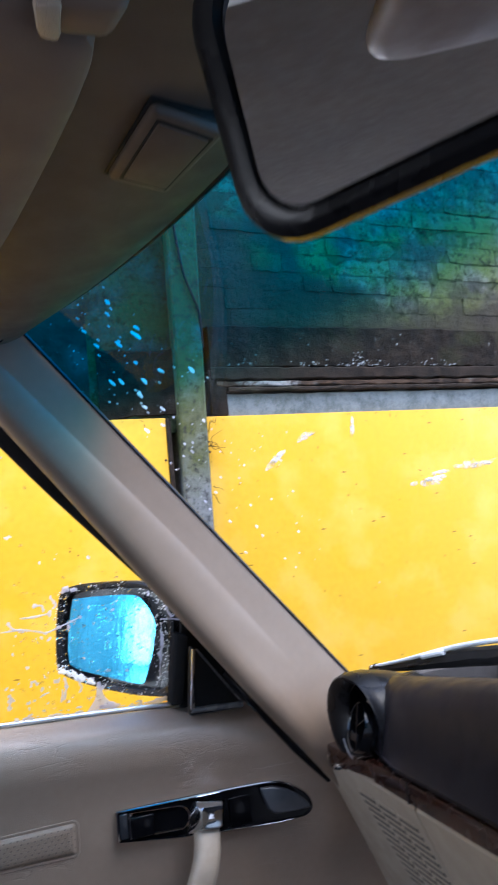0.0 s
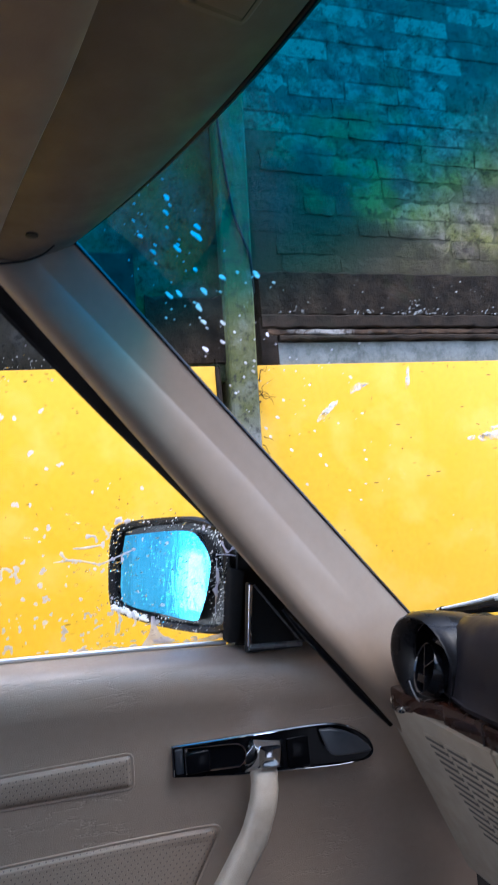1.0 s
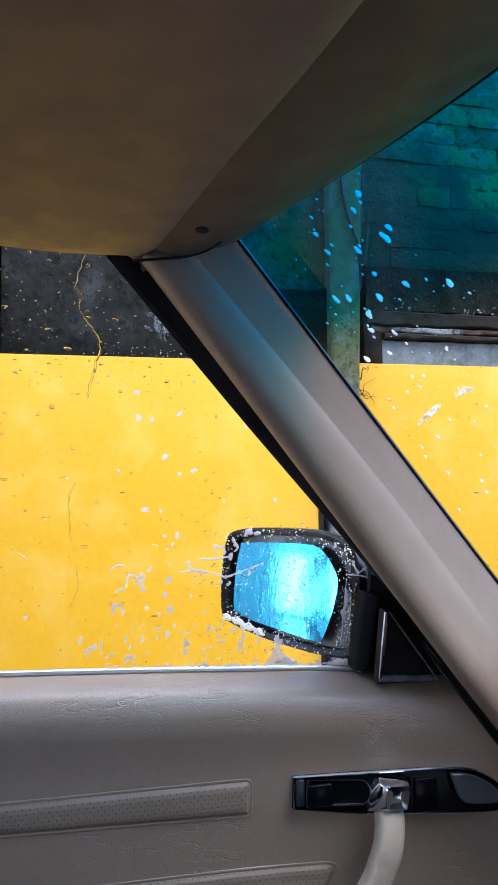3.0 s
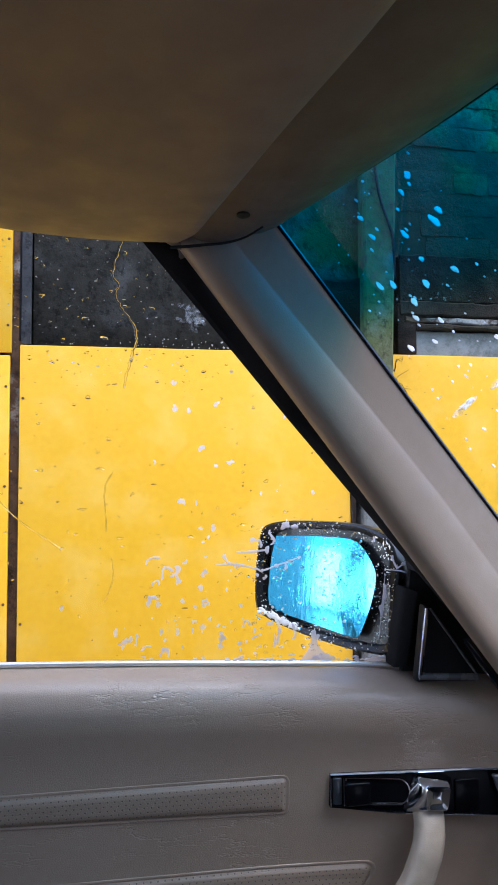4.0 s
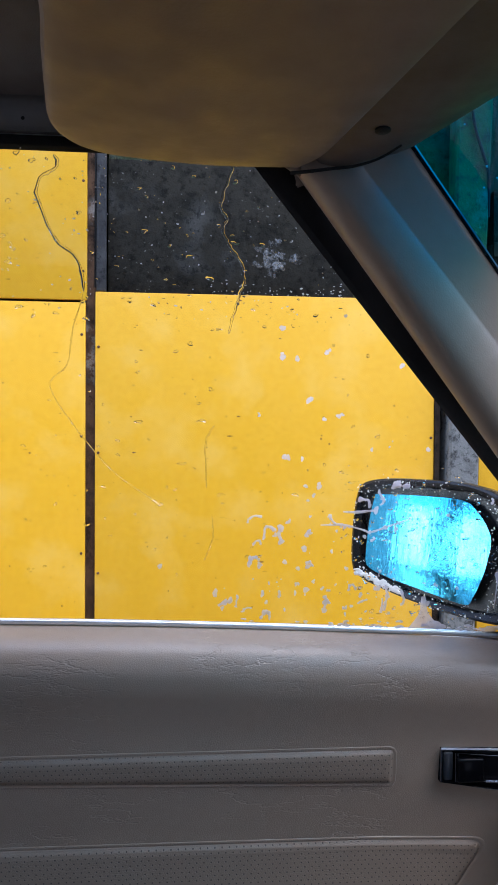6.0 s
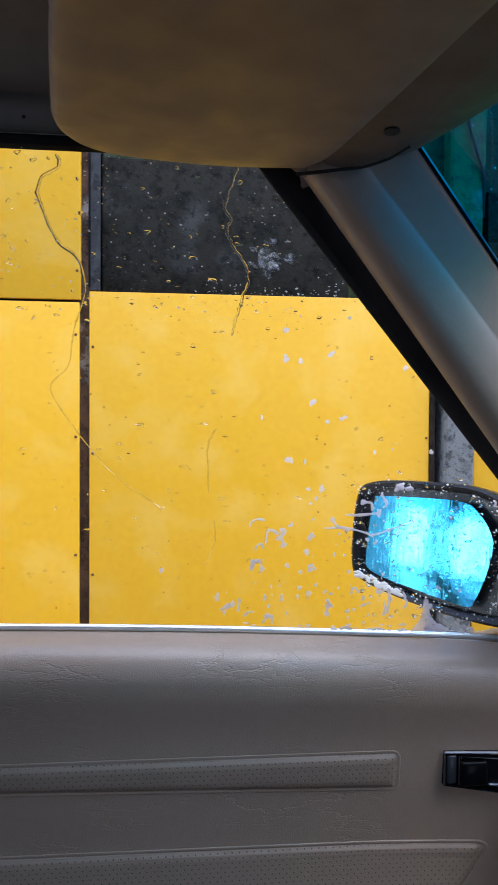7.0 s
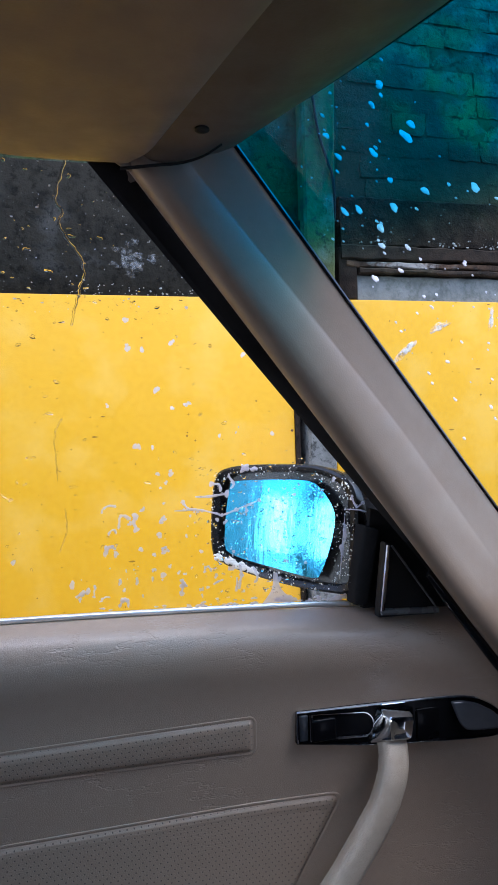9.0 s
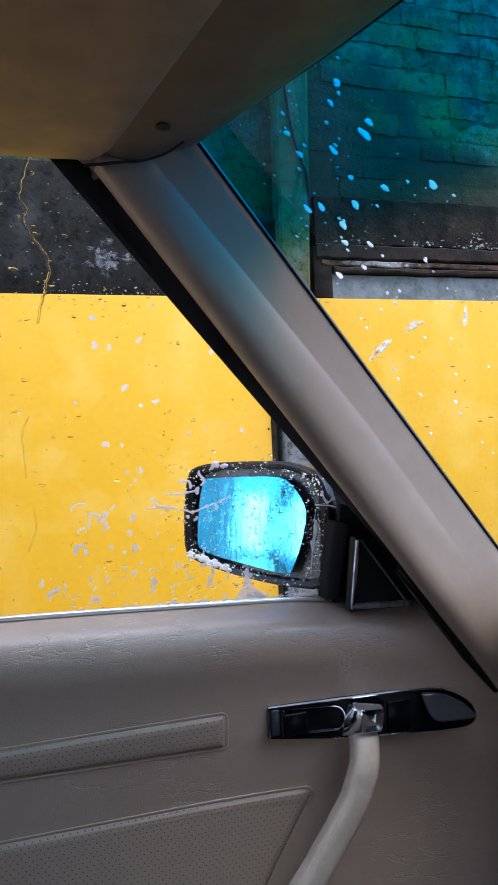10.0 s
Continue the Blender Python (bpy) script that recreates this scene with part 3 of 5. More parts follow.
for i, (y0, w) in enumerate(((-2.4, 0.8), (-1.55, 0.62), (-0.90, 0.28), (-0.30, 0.10), (0.22, 0.36), (0.60, 0.36), (1.12, 0.07), (1.42, 0.13), (1.64, 0.20))):
    part("gate_sheet", box(-6.02, -5.98, y0, y0 + w, 0.05, 1.9, 0.004), M_GATE, gate)

street = link("backdrop", box(-14.05, -14.0, -4.0, 3.2, 0.3, 2.9), M_STREET, False)
tagged(street, "overexposed bright daylight at the far end of the passage", "backdrop", kind="structure")

# ---- car shell ----
roof = thing("car_roof", (-0.6, MID, 1.48), "closed steel car roof over the cabin", "car roof", "structure")
rows = []
for i in range(15):
    x = 0.22 - 1.75 * i / 14
    rows.append([(x + 0.06 * (1 - s * s), MID + 0.60 * s, 1.505 + 0.02 * (1 - s ** 4) - 0.045 * abs(s) ** 6) for s in (-1 + 2 * k / 24 for k in range(25))])
part("roof_skin", thick(rows, (0, 0, 0.012)), M_BODY, roof)

rows = []
for i in range(15):
    x = 0.16 - 1.65 * i / 14
    rows.append([(x, MID + 0.59 * s, 1.475 - 0.038 * abs(s) ** 5 - 0.02 * max(0, x) / 0.16) for s in (-1 + 2 * k / 24 for k in range(25))])
ceiling = link("ceiling", thick(rows, (0, 0, 0.008)), M_LINER)
tagged(ceiling, "dull brown fabric headliner of the car", "headliner", kind="structure")

rail = thing("roof_rail", (-0.2, 0.8, 1.42), "grey vinyl roof rail over the side window", "roof rail", "structure")
rows = [[(x, y, z) for y, z in ((0.770, 1.452), (0.792, 1.447), (0.806, 1.440), (0.812, 1.430), (0.812, 1.418), (0.806, 1.4125), (0.83, 1.4115), (0.86, 1.46))] for x in (0.10, -0.1, -0.3, -0.6, -1.0, -1.5)]
part("rail_trim", sheet(rows), M_RAIL, rail)
part("rail_bead", tube([(0.075, 0.806, 1.4115), (-0.3, 0.806, 1.4115), (-0.9, 0.806, 1.4115), (-1.5, 0.806, 1.4115)], 0.0017, 8), M_STEEL, rail, "thin bright bead")
part("rail_seal", box(-1.5, 0.075, 0.797, 0.809, 1.4005, 1.4095, 0.002), M_FELT, rail, "black rubber window seal")
for i in range(4):
    x = -0.135 - 0.024 * i
    part("rail_clip", loft([[(x + 0.0016 * math.cos(a), 0.8125 - d, 1.4285 + 0.0016 * math.sin(a)) for a in (math.tau * s / 8 for s in range(8))] for d in (0.0, 0.0007)]), M_RUBBER, rail)

side_r = thing("wall_south", (-0.5, -0.53, 0.2), "far side of the car with its window down", "car side", "structure")
part("lower", box(-1.7, -0.62, -0.58, -0.53, 0.2, 0.95, 0.01), M_DOOR, side_r)
part("door_sill", box(-0.62, 0.62, -0.58, -0.53, 0.2, 0.92, 0.01), M_DOOR, side_r)
part("window_post", slab([(-0.70, -0.53, 0.95), (-0.60, -0.53, 0.95), (-0.60, -0.40, 1.42), (-0.68, -0.40, 1.42)], (0, -0.03, 0), 0.005), M_TRIM, side_r)
part("top_rail", box(-1.6, 0.12, -0.43, -0.385, 1.40, 1.50, 0.01), M_TRIM, side_r)
part("front_pillar", slab([(0.09, -0.39, 1.40), (0.172, -0.361, 1.405), (0.60, -0.49, 0.95), (0.50, -0.49, 0.93)], (0, -0.03, 0), 0.005), M_TRIM, side_r)
side_l = thing("rear_side", (-1.1, 0.95, 0.2), "pale painted rear flank of the car with dark window", "car side", "structure")
part("lower", box(-1.75, -0.625, 0.930, 0.985, 0.2, 0.965, 0.012), M_BODY, side_l)
part("pane", slab([(-1.70, 0.935, 0.967), (-0.68, 0.935, 0.967), (-0.68, 0.800, 1.40), (-1.48, 0.800, 1.40)], (0, 0.004, 0)), M_GLASS, side_l, "rear side glass", False).visible_shadow = False
part("door_post", slab([(-0.675, 0.930, 0.965), (-0.625, 0.930, 0.965), (-0.625, 0.795, 1.40), (-0.675, 0.795, 1.40)], (0, 0.02, 0), 0.004), M_BODY, side_l)
rear = thing("wall_rear", (-1.65, MID, 0.2), "plain rear end of the cabin with open window", "car rear", "structure")
part("lower", box(-1.75, -1.68, -0.53, 0.93, 0.2, 0.72, 0.01), M_DOOR, rear)
part("rear_pillar", box(-1.70, -1.45, 0.78, 0.86, 0.72, 1.42, 0.01), M_TRIM, rear)
part("rear_pillar", box(-1.70, -1.45, -0.46, -0.38, 0.72, 1.42, 0.01), M_TRIM, rear)
under = link("underbody", box(-1.70, 0.88, -0.50, 0.90, 0.0, 0.158), M_RUBBER, False)
tagged(under, "plain dark underside of the car", "underbody", kind="structure")
car_floor = link("floor", box(-1.75, 0.95, -0.56, 0.96, 0.16, 0.2), M_DASH, False)
tagged(car_floor, "dark carpeted car floor", "floor", kind="structure")
# painted dark for the shade that lies below the dash end
side_well = link("footwell_side", box(0.60, 0.90, 0.925, 0.95, 0.2, 0.935, 0.004), M_FOOTWELL)
tagged(side_well, "side of the footwell, its shade put into a dark colour", "footwell side", kind="structure")
bulkhead = link("bulkhead", box(0.86, 0.90, -0.56, 0.96, 0.2, 0.93, 0.01), M_DASH)
tagged(bulkhead, "dark bulkhead between cabin and engine bay", "bulkhead", kind="structure")
cowl = link("bonnet", thick([[(x, MID + 0.52 * s, 0.80 + 0.02 * (1 - s * s) - 0.09 * max(0.0, x - 0.9)) for s in (-1 + 2 * k / 16 for k in range(17))] for x in (0.79, 0.9, 1.1, 1.5, 2.0, 2.3)], (0, 0, -0.01)), M_BODY)
tagged(cowl, "dull grey car bonnet ahead of the windscreen", "bonnet", kind="structure")

# ---- the front door ----
door = thing("car_door", (0.0, 0.95, 0.25), "closed beige vinyl car door with raised window", "car door")
xs = [-0.62 + 0.02 * i for i in range(54)] + [0.45 + 0.005 * i for i in range(14)] + [0.53, 0.55, 0.57, 0.59, 0.61, 0.64]
dzs = [-0.72, -0.5, -0.4, -0.3, -0.26, -0.22, -0.195, -0.17, -0.15, -0.13, -0.115, -0.10, -0.085, -0.07, -0.055, -0.045, -0.036, -0.028, -0.02, -0.014, -0.009, -0.005, -0.002, 0.0015]
trim = part("trim_panel", thick([[(x, door_y(x, sill_z(x) + d), sill_z(x) + d) for d in dzs] for x in xs], (0, 0.003, -0.002)), M_DOOR, door, "creased beige vinyl trim")
part("outer_skin", box(-0.62, 0.55, 0.965, 0.985, 0.25, 0.945, 0.006), M_BODY, door, "painted outer skin")


def pad(x0, x1, top, low, rise, material, name, cut=0.0, label="", round_=0.009):
    """A raised cushion with a welted border on the trim; cut slants its front end."""
    rows, inside = [], []
    us = [0.0, 0.2, 0.4, 0.6, 0.75, 0.85, 0.92] + [1 - 0.06 * (1 - k / 40) for k in range(41)]
    vs = [k / 40 for k in range(41)] if top(x0) - low(x0) < 0.1 else [0.0, 0.3, 0.5, 0.65, 0.75, 0.82] + [0.85 + 0.15 * k / 44 for k in range(45)]
    lean = math.cos(math.atan2(cut, top(x1) - low(x1)))
    for v in vs:
        row = []
        for u in us:
            xr = x1 - cut * (1 - v)
            x = x0 + (xr - x0) * u
            z = low(x) + (top(x) - low(x)) * v
            p, q = min(v, 1 - v) * (top(x) - low(x)), (xr - x) * lean
            ed = round_ - math.hypot(round_ - p, round_ - q) if p < round_ and q < round_ else min(p, q)
            h = interp(ed, (-0.0012, 0.0004, 0.0014, 0.0028, 0.0038, 0.0046, 0.0056, 0.0085, 0.013), (-0.0045, 0.0002, 0.0008, 0.0009, 0.0003, 0.0003, 0.0010, rise * 0.8, rise))
            row.append((x, door_y(x, z) - h, z))
            inside.append(ed > 0.0044)
        rows.append(row)
    bm = sheet(rows)
    bm.verts.index_update()
    for f in bm.faces:
        f.material_index = 1 if all(inside[v.index] for v in f.verts) else 0
    ob = part(name, bm, M_DOOR, door, label)
    ob.data.materials.append(material)
    return ob


pad(-0.60, 0.2135, lambda x: 0.8580 - 0.003 * x, lambda x: 0.8175 - 0.030 * x, 0.0044, M_PERF, "arm_pad", label="perforated padded strip")
pad(-0.60, 0.321, lambda x: 0.7570 - 0.010 * x, lambda x: 0.50, 0.0044, M_PERF, "lower_pad", cut=0.145, label="perforated lower field", round_=0.020)

# window strips along the sill
zl = [(-0.62 + 0.066 * i) for i in range(16)]
part("sill_strip", tube([(x, 0.9385, sill_z(x) + 0.004) for x in zl if x < 0.335] + [(0.34, 0.9385, sill_z(0.34) + 0.004)], 0.0030, 10), M_STEEL, door, "wet bright metal strip")
part("outer_strip", tube([(x, 0.948, sill_z(x) + 0.002) for x in zl if x < 0.335] + [(0.34, 0.948, sill_z(0.34) + 0.002)], 0.0034, 10), M_STEEL, door, "wet bright metal strip")

# slanted window frame along the pillar
rows = []
for i in range(17):
    t = i / 16
    a = Vector(lerp((0.044, 0.794, 1.402), (0.50, 0.975, 0.935), t)) - Vector((0.016, 0.038, 0.0)) * min(1.0, t / 0.35)
    b = Vector(lerp((0.100, 0.800, 1.388), (0.500, 0.868, 0.900), t))
    n_in = Vector((0.0, -1.0, -0.2)) * 0.003
    rows.append([a + Vector((0.022, 0.055, 0)), a, a.lerp(b, 0.15) + n_in, a.lerp(b, 0.5) + n_in * 0.8, a.lerp(b, 0.8) + n_in * 1.2, b, b + Vector((0.02, 0.02, 0.01))])
part("window_frame", sheet(rows), M_FELT, door, "matt black window frame and seal")
part("corner_filler", slab([(0.350, 0.926, 0.945), (0.52, 0.926, 0.930), (0.435, 0.926, 1.012), (0.380, 0.912, 1.060), (0.357, 0.910, 1.068)], (0, 0.008, 0), 0.001), M_FELT, door, "black filler behind the mirror corner")
part("door_seal", tube(spline([(0.385, 0.837, 1.005), (0.408, 0.840, 0.977), (0.445, 0.848, 0.934), (0.478, 0.856, 0.895), (0.505, 0.863, 0.864), (0.523, 0.868, 0.843)]), lambda t: interp(t, (0.0, 0.25, 0.6, 1.0), (0.0035, 0.0062, 0.0072, 0.0036)), 10), M_GLOSSBLACK, door, "shiny black rubber door seal")

# mirror corner piece
corner = part("corner_cap", slab([(0.353, 0.890, sill_z(0.353) - 0.002), (0.423, 0.884, sill_z(0.423) + 0.002), (0.365, 0.878, 1.031), (0.358, 0.878, 1.034)], (0, 0.014, 0), 0.003), M_RUBBER, door, "black plastic mirror corner piece")
part("corner_bead", tube([(0.3555, 0.885, 0.958), (0.358, 0.879, 1.0), (0.3605, 0.8755, 1.031)], 0.0024, 8, up=(1, 0, 0)), M_CHROME, corner, "thin bright edge")
for k, (p, q) in enumerate((((0.355, 0.8865, 0.956), (0.421, 0.882, 0.953)), ((0.421, 0.882, 0.954), (0.3645, 0.876, 1.030)))):
    part("corner_lip", tube([p, lerp(p, q, 0.5), q], 0.0038 if k == 0 else 0.0012, 8, up=(0, 1, 0.2)), M_GREYPLASTIC, corner, "satin grey edge")
part("run_channel", slab([(0.336, 0.918, 0.957), (0.353, 0.914, 0.957), (0.362, 0.896, 1.045), (0.346, 0.904, 1.050)], (0, 0.026, 0), 0.004), M_FELT, door, "black rubber window channel")

# door release plate
plate = part("release_plate", bmesh.new(), M_GLOSSBLACK, door, "glossy dark plate with bright rim")


def plate_y(u):
    return 0.899 - 0.10 * u


def plate_outline(inset=0.0):
    """Flat long edges, square tail, a blunt half-oval nose that drops towards its tip."""
    top = [(u, 0.8555 + 0.004 * u - inset) for u in (0.002 + inset, 0.05, 0.10, 0.15)]
    nose = [(q.x, q.y) for q in spline([(0.184, 0.8555, 0), (0.204, 0.8525, 0), (0.223, 0.8440, 0), (0.2385, 0.8315, 0), (0.2450, 0.8190, 0), (0.2425, 0.8100, 0), (0.2310, 0.8050, 0), (0.2010, 0.8040, 0)], 4)]
    low = [(u, 0.8205 - 0.125 * u if u < 0.075 else 0.8111 - 0.0600 * (u - 0.075)) for u in (0.16, 0.12, 0.075, 0.035, 0.002 + inset)]
    low = [(u, max(z, 0.8040) + inset) for u, z in low]
    c = Vector((0.19, 0.8290))
    pulled = []
    for u, z in nose:
        v = Vector((u, z)) - c
        k = 1 - inset / max(v.length, 0.015)
        pulled.append((c.x + v.x * k, c.y + v.y * k))
    return top + pulled + low


def plate_ring(inset, dy):
    return [(0.254 + u, plate_y(u) + dy, z) for u, z in plate_outline(inset)]


bm = sheet([plate_ring(0.0, 0.012), plate_ring(0.0, -0.001), plate_ring(0.0008, -0.0026), plate_ring(0.0022, -0.0026), plate_ring(0.0032, -0.0008)], closed=True)
part("rim", bm, M_INK, plate, "glossy black rim")
part("rim_edge", tube([(0.254 + u, plate_y(u) - 0.0024, z - 0.0006) for u, z in plate_outline()[:18]], lambda t: 0.0016 if t < 0.45 else 0.0016 - 0.0016 * (t - 0.45), 8), M_CHROME, plate, "bright chrome upper edge")
part("rim_edge", tube([(0.2565, plate_y(0.0) - 0.0022, z) for z in (0.8215, 0.838, 0.855)], 0.0011, 6, up=(1, 0, 0)), M_CHROME, plate, "bright end edge")
part("rim_edge", tube([(0.254 + u, plate_y(u) - 0.0022, z + 0.0012) for u, z in plate_outline()[30:-1]], 0.0008, 6), M_CHROME, plate, "thin bright lower edge")
bm = slab(plate_ring(0.0030, -0.0004), (0, 0.012, 0))
part("face", bm, M_INK, plate, smooth=False)


def plate_box(u0, u1, z0, z1, d0, d1, bevel, mat, name, label=""):
    y = plate_y((u0 + u1) / 2)
    return part(name, box(0.254 + u0, 0.254 + u1, y - d0, y + d1, z0, z1, bevel, 3), mat, plate, label)


def frame_ring(pts, push, width, mat, name, label):
    c = sum((Vector(p) for p in pts), Vector()) / len(pts)
    inner = [Vector(p) + (c - Vector(p)).normalized() * width for p in pts]
    rings = [pts, [Vector(p) + Vector(push) for p in pts], [p + Vector(push) for p in inner], inner]
    return part(name, sheet(rings, closed=True), mat, plate, label)


def u_outline(u0, u1, zt, zb, r, dy):
    """A slot outline with a rounded front end."""
    pts = [(u0, zb(u0)), (u0, zt(u0)), (u1 - r, zt(u1 - r))]
    for k in range(1, 8):
        a = math.pi / 2 - math.pi * k / 8
        zc, rz = (zt(u1) + zb(u1)) / 2, (zt(u1) - zb(u1)) / 2
        pts.append((u1 - r + r * math.cos(a), zc + rz * math.sin(a)))
    pts.append((u1 - r, zb(u1 - r)))
    return [(0.254 + u, plate_y(u) + dy, z) for u, z in pts]


cup = u_outline(0.018, 0.088, lambda u: 0.8520 - 0.040 * u, lambda u: 0.8240 - 0.03 * u, 0.012, -0.0012)
frame_ring(cup, (0, -0.0022, 0), 0.0012, M_CHROME, "cup_rim", "thin bright rim of the lock slide")
mid = sum((Vector(p) for p in cup), Vector()) / len(cup)
bm = sheet([[Vector(p).lerp(mid, k) + Vector((0, d, 0)) for p in cup] for k, d in ((0.0, -0.0004), (0.10, 0.0030), (0.25, 0.0056), (0.5, 0.0074), (0.8, 0.0082), (0.98, 0.0084))], closed=True)
# satin grey stands for the light reflected in the black dish
part("cup", bm, M_GREYPLASTIC, plate, "dished black recess, greyed for what it reflects")
part("cup_edge", tube([(0.254 + u, plate_y(u) - 0.0040, 0.8250 - 0.03 * u) for u in (0.046, 0.058, 0.072, 0.079)], 0.0016, 6), M_CHROME, plate, "bright lower lip")
plate_box(0.0165, 0.0450, 0.8225, 0.8475, 0.0075, 0.002, 0.003, M_INK, "lock_slide", "matt black lock slide")
plate_box(0.0045, 0.0150, 0.8225, 0.8520, 0.0032, 0.002, 0.0025, M_CUP, "end_cap", "smoked grey end cap")
part("end_edge", tube([(0.254 + 0.0165, plate_y(0.0165) - 0.0030, z) for z in (0.8225, 0.837, 0.8515)], 0.0009, 6, up=(1, 0, 0)), M_CHROME, plate, "bright end edge")
plate_box(0.137, 0.176, 0.8095, 0.8450, 0.0012, 0.004, 0.002, M_INK, "pull_recess", "deep black finger recess")
lever = [(0.254 + u, plate_y(u) - 0.002 - 0.30 * (0.852 - z), z) for u, z in ((0.176, 0.8515), (0.190, 0.8510), (0.206, 0.8470), (0.222, 0.8385), (0.234, 0.8270), (0.2375, 0.8200), (0.220, 0.8195), (0.198, 0.8200), (0.188, 0.8215), (0.1825, 0.8265), (0.179, 0.838))]
# the grey base colour carries the sky sheen of the black lever
part("lever", slab(lever, (0, -0.0062, 0), 0.0030, 4), M_CUP, plate, "glossy black release lever")

GRIP = spline([(0.3600, 0.8850, 0.8165), (0.3592, 0.8800, 0.8120), (0.3565, 0.8725, 0.8000), (0.3515, 0.8670, 0.7850), (0.3440, 0.8660, 0.7660), (0.3385, 0.8660, 0.7535), (0.3310, 0.8665, 0.7415), (0.3115, 0.8675, 0.7130), (0.2865, 0.8690, 0.6785), (0.255, 0.874, 0.637), (0.222, 0.886, 0.597), (0.195, 0.910, 0.565)], 7)
rings = []
for i, q in enumerate(GRIP):
    d = (GRIP[min(i + 1, len(GRIP) - 1)] - GRIP[max(i - 1, 0)]).normalized()
    a = d.cross(Vector((0, 1, 0))).normalized()
    b = a.cross(d)
    crush = 1.0 + 0.008 * math.sin(i * 0.9) + 0.005 * math.sin(i * 1.7 + 1.0)
    ring = []
    for k in range(24):
        t = math.tau * k / 24
        c, sn = math.cos(t), math.sin(t)
        w = (abs(c) ** 3.2 + abs(sn) ** 3.2) ** (-1 / 3.2)
        ring.append(q + a * (0.0152 * crush * w * c) + b * (0.0128 * crush * w * sn))
    rings.append(ring)
grip = part("pull_handle", loft(rings), M_GRIP, door, "pale grained vinyl grip")


def soft_quad(pts, y, r):
    """A four-cornered ring with rounded corners."""
    out = []
    for i in range(4):
        p, a, b = Vector(pts[i]), Vector(pts[i - 1]), Vector(pts[(i + 1) % 4])
        ea, eb = p + (a - p).normalized() * r, p + (b - p).normalized() * r
        for t in (0.0, 0.33, 0.67, 1.0):
            q = ea * (1 - t) ** 2 + p * 2 * t * (1 - t) + eb * t * t
            out.append((q.x, y, q.y))
    return out


base = [(0.3340, 0.8140), (0.3875, 0.8105), (0.3905, 0.8475), (0.3480, 0.8520)]
face = [(0.3490, 0.8225), (0.3755, 0.8210), (0.3795, 0.8468), (0.3510, 0.8492)]


def shrunk(k):
    return [(x + (0.364 - x) * k, z + (0.838 - z) * k) for x, z in face]


rings = [soft_quad(base, 0.893, 0.004), soft_quad(base, 0.887, 0.005), soft_quad(face, 0.8665, 0.005), soft_quad(shrunk(0.07), 0.8650, 0.005), soft_quad(shrunk(0.16), 0.8652, 0.004), soft_quad(shrunk(0.30), 0.8672, 0.003), soft_quad(shrunk(0.7), 0.8682, 0.0015)]
part("clamp", loft(rings), M_CLAMP, grip, "chrome clamp cap")

# ---- glass ----
rows = []
for j in range(25):
    z = 0.955 + 0.455 * j / 24
    xf = interp(z, (0.955, 1.012, 1.397, 1.41), (0.40, 0.43, 0.055, 0.04))
    if z < 1.05:
        xf = min(xf, 0.352)
    rows.append([(-0.62 + (xf + 0.62) * i / 24, glass_y(z), z) for i in range(25)])
pane = link("window_1", sheet(rows), M_GLASS)
tagged(pane, "raised wet side window flecked with soap foam", "window", kind="structure")
pane.visible_shadow = False

rows = [[screen_at(-1 + 2 * i / 36, v) for v in (k / 18 for k in range(19))] for i in range(37)]
windscreen = link("window_2", sheet(rows), M_SHADE)
tagged(windscreen, "curved windscreen with a blue shade band along its top", "windscreen", kind="structure")
seal = thing("windscreen_seal", (0.4, 0.83, 1.1), "thin black rubber seal round the windscreen", "seal", "structure")
part("seal_side", tube([screen_at(1.0, k / 14) + Vector((0.0015, 0.0025, 0.0015)) for k in range(15)], 0.0026, 8), M_GLOSSBLACK, seal)
part("seal_top", tube([Vector(screen_top(-1 + k / 20)) + Vector((0.002, 0, 0.004)) for k in range(41)], 0.0032, 8), M_RUBBER, seal)
part("seal_side", tube([screen_at(-1.0, k / 14) + Vector((0.004, 0.0, 0.004)) for k in range(15)], 0.0035, 8), M_GLOSSBLACK, seal)

# ---- pillar trim ----
pillar = thing("pillar_trim", (0.33, 0.83, 0.9), "smooth beige moulded trim along the windscreen pillar", "pillar trim", "structure")
rows = []
for i in range(41):
    t = -0.02 + 1.02 * i / 40
    a, b = Vector(along(PILLAR_IN, max(t, 0))), Vector(along(PILLAR_OUT, max(t, 0)))
    if t < 0:
        a, b = a + Vector((-0.02, -0.004, 0.02)), b + Vector((-0.02, -0.006, 0.02))
    fc = interp(t / 0.8, (0.0, 0.2, 0.38, 0.56, 0.75, 1.0), (0.55, 0.60, 0.64, 0.67, 0.65, 0.62))
    ridge = 0.55 + 0.45 * min(1.0, max(t, 0.0) / 0.3) if t < 0.62 else max(0.0, 1 - (t - 0.62) / 0.12)
    row = []
    for g, o in ((0.0, -0.006), (0.02, 0.002), (0.07, 0.0085), (0.16, 0.0155), (0.28, 0.0205), (0.42, 0.0225), (0.56, 0.0215), (0.70, 0.0190), (0.80, 0.0170), (0.88, 0.0149), (0.94, 0.0129), (0.98, 0.0113), (1.0, 0.0103)):
        flat = 0.0225 - (g - 0.42) * 0.021
        row.append(a.lerp(b, fc * g) + Vector((-0.42, -0.88, -0.22)) * (flat + (o - flat) * ridge if g > 0.42 else o))
    for g, o in ((0.03, 0.0100), (0.12, 0.0089), (0.5, 0.0044), (0.92, -0.0006), (1.0, -0.002)):
        row.append(a.lerp(b, fc + (1 - fc) * g) + Vector((-0.42, -0.88, -0.22)) * o)
    rows.append(row)
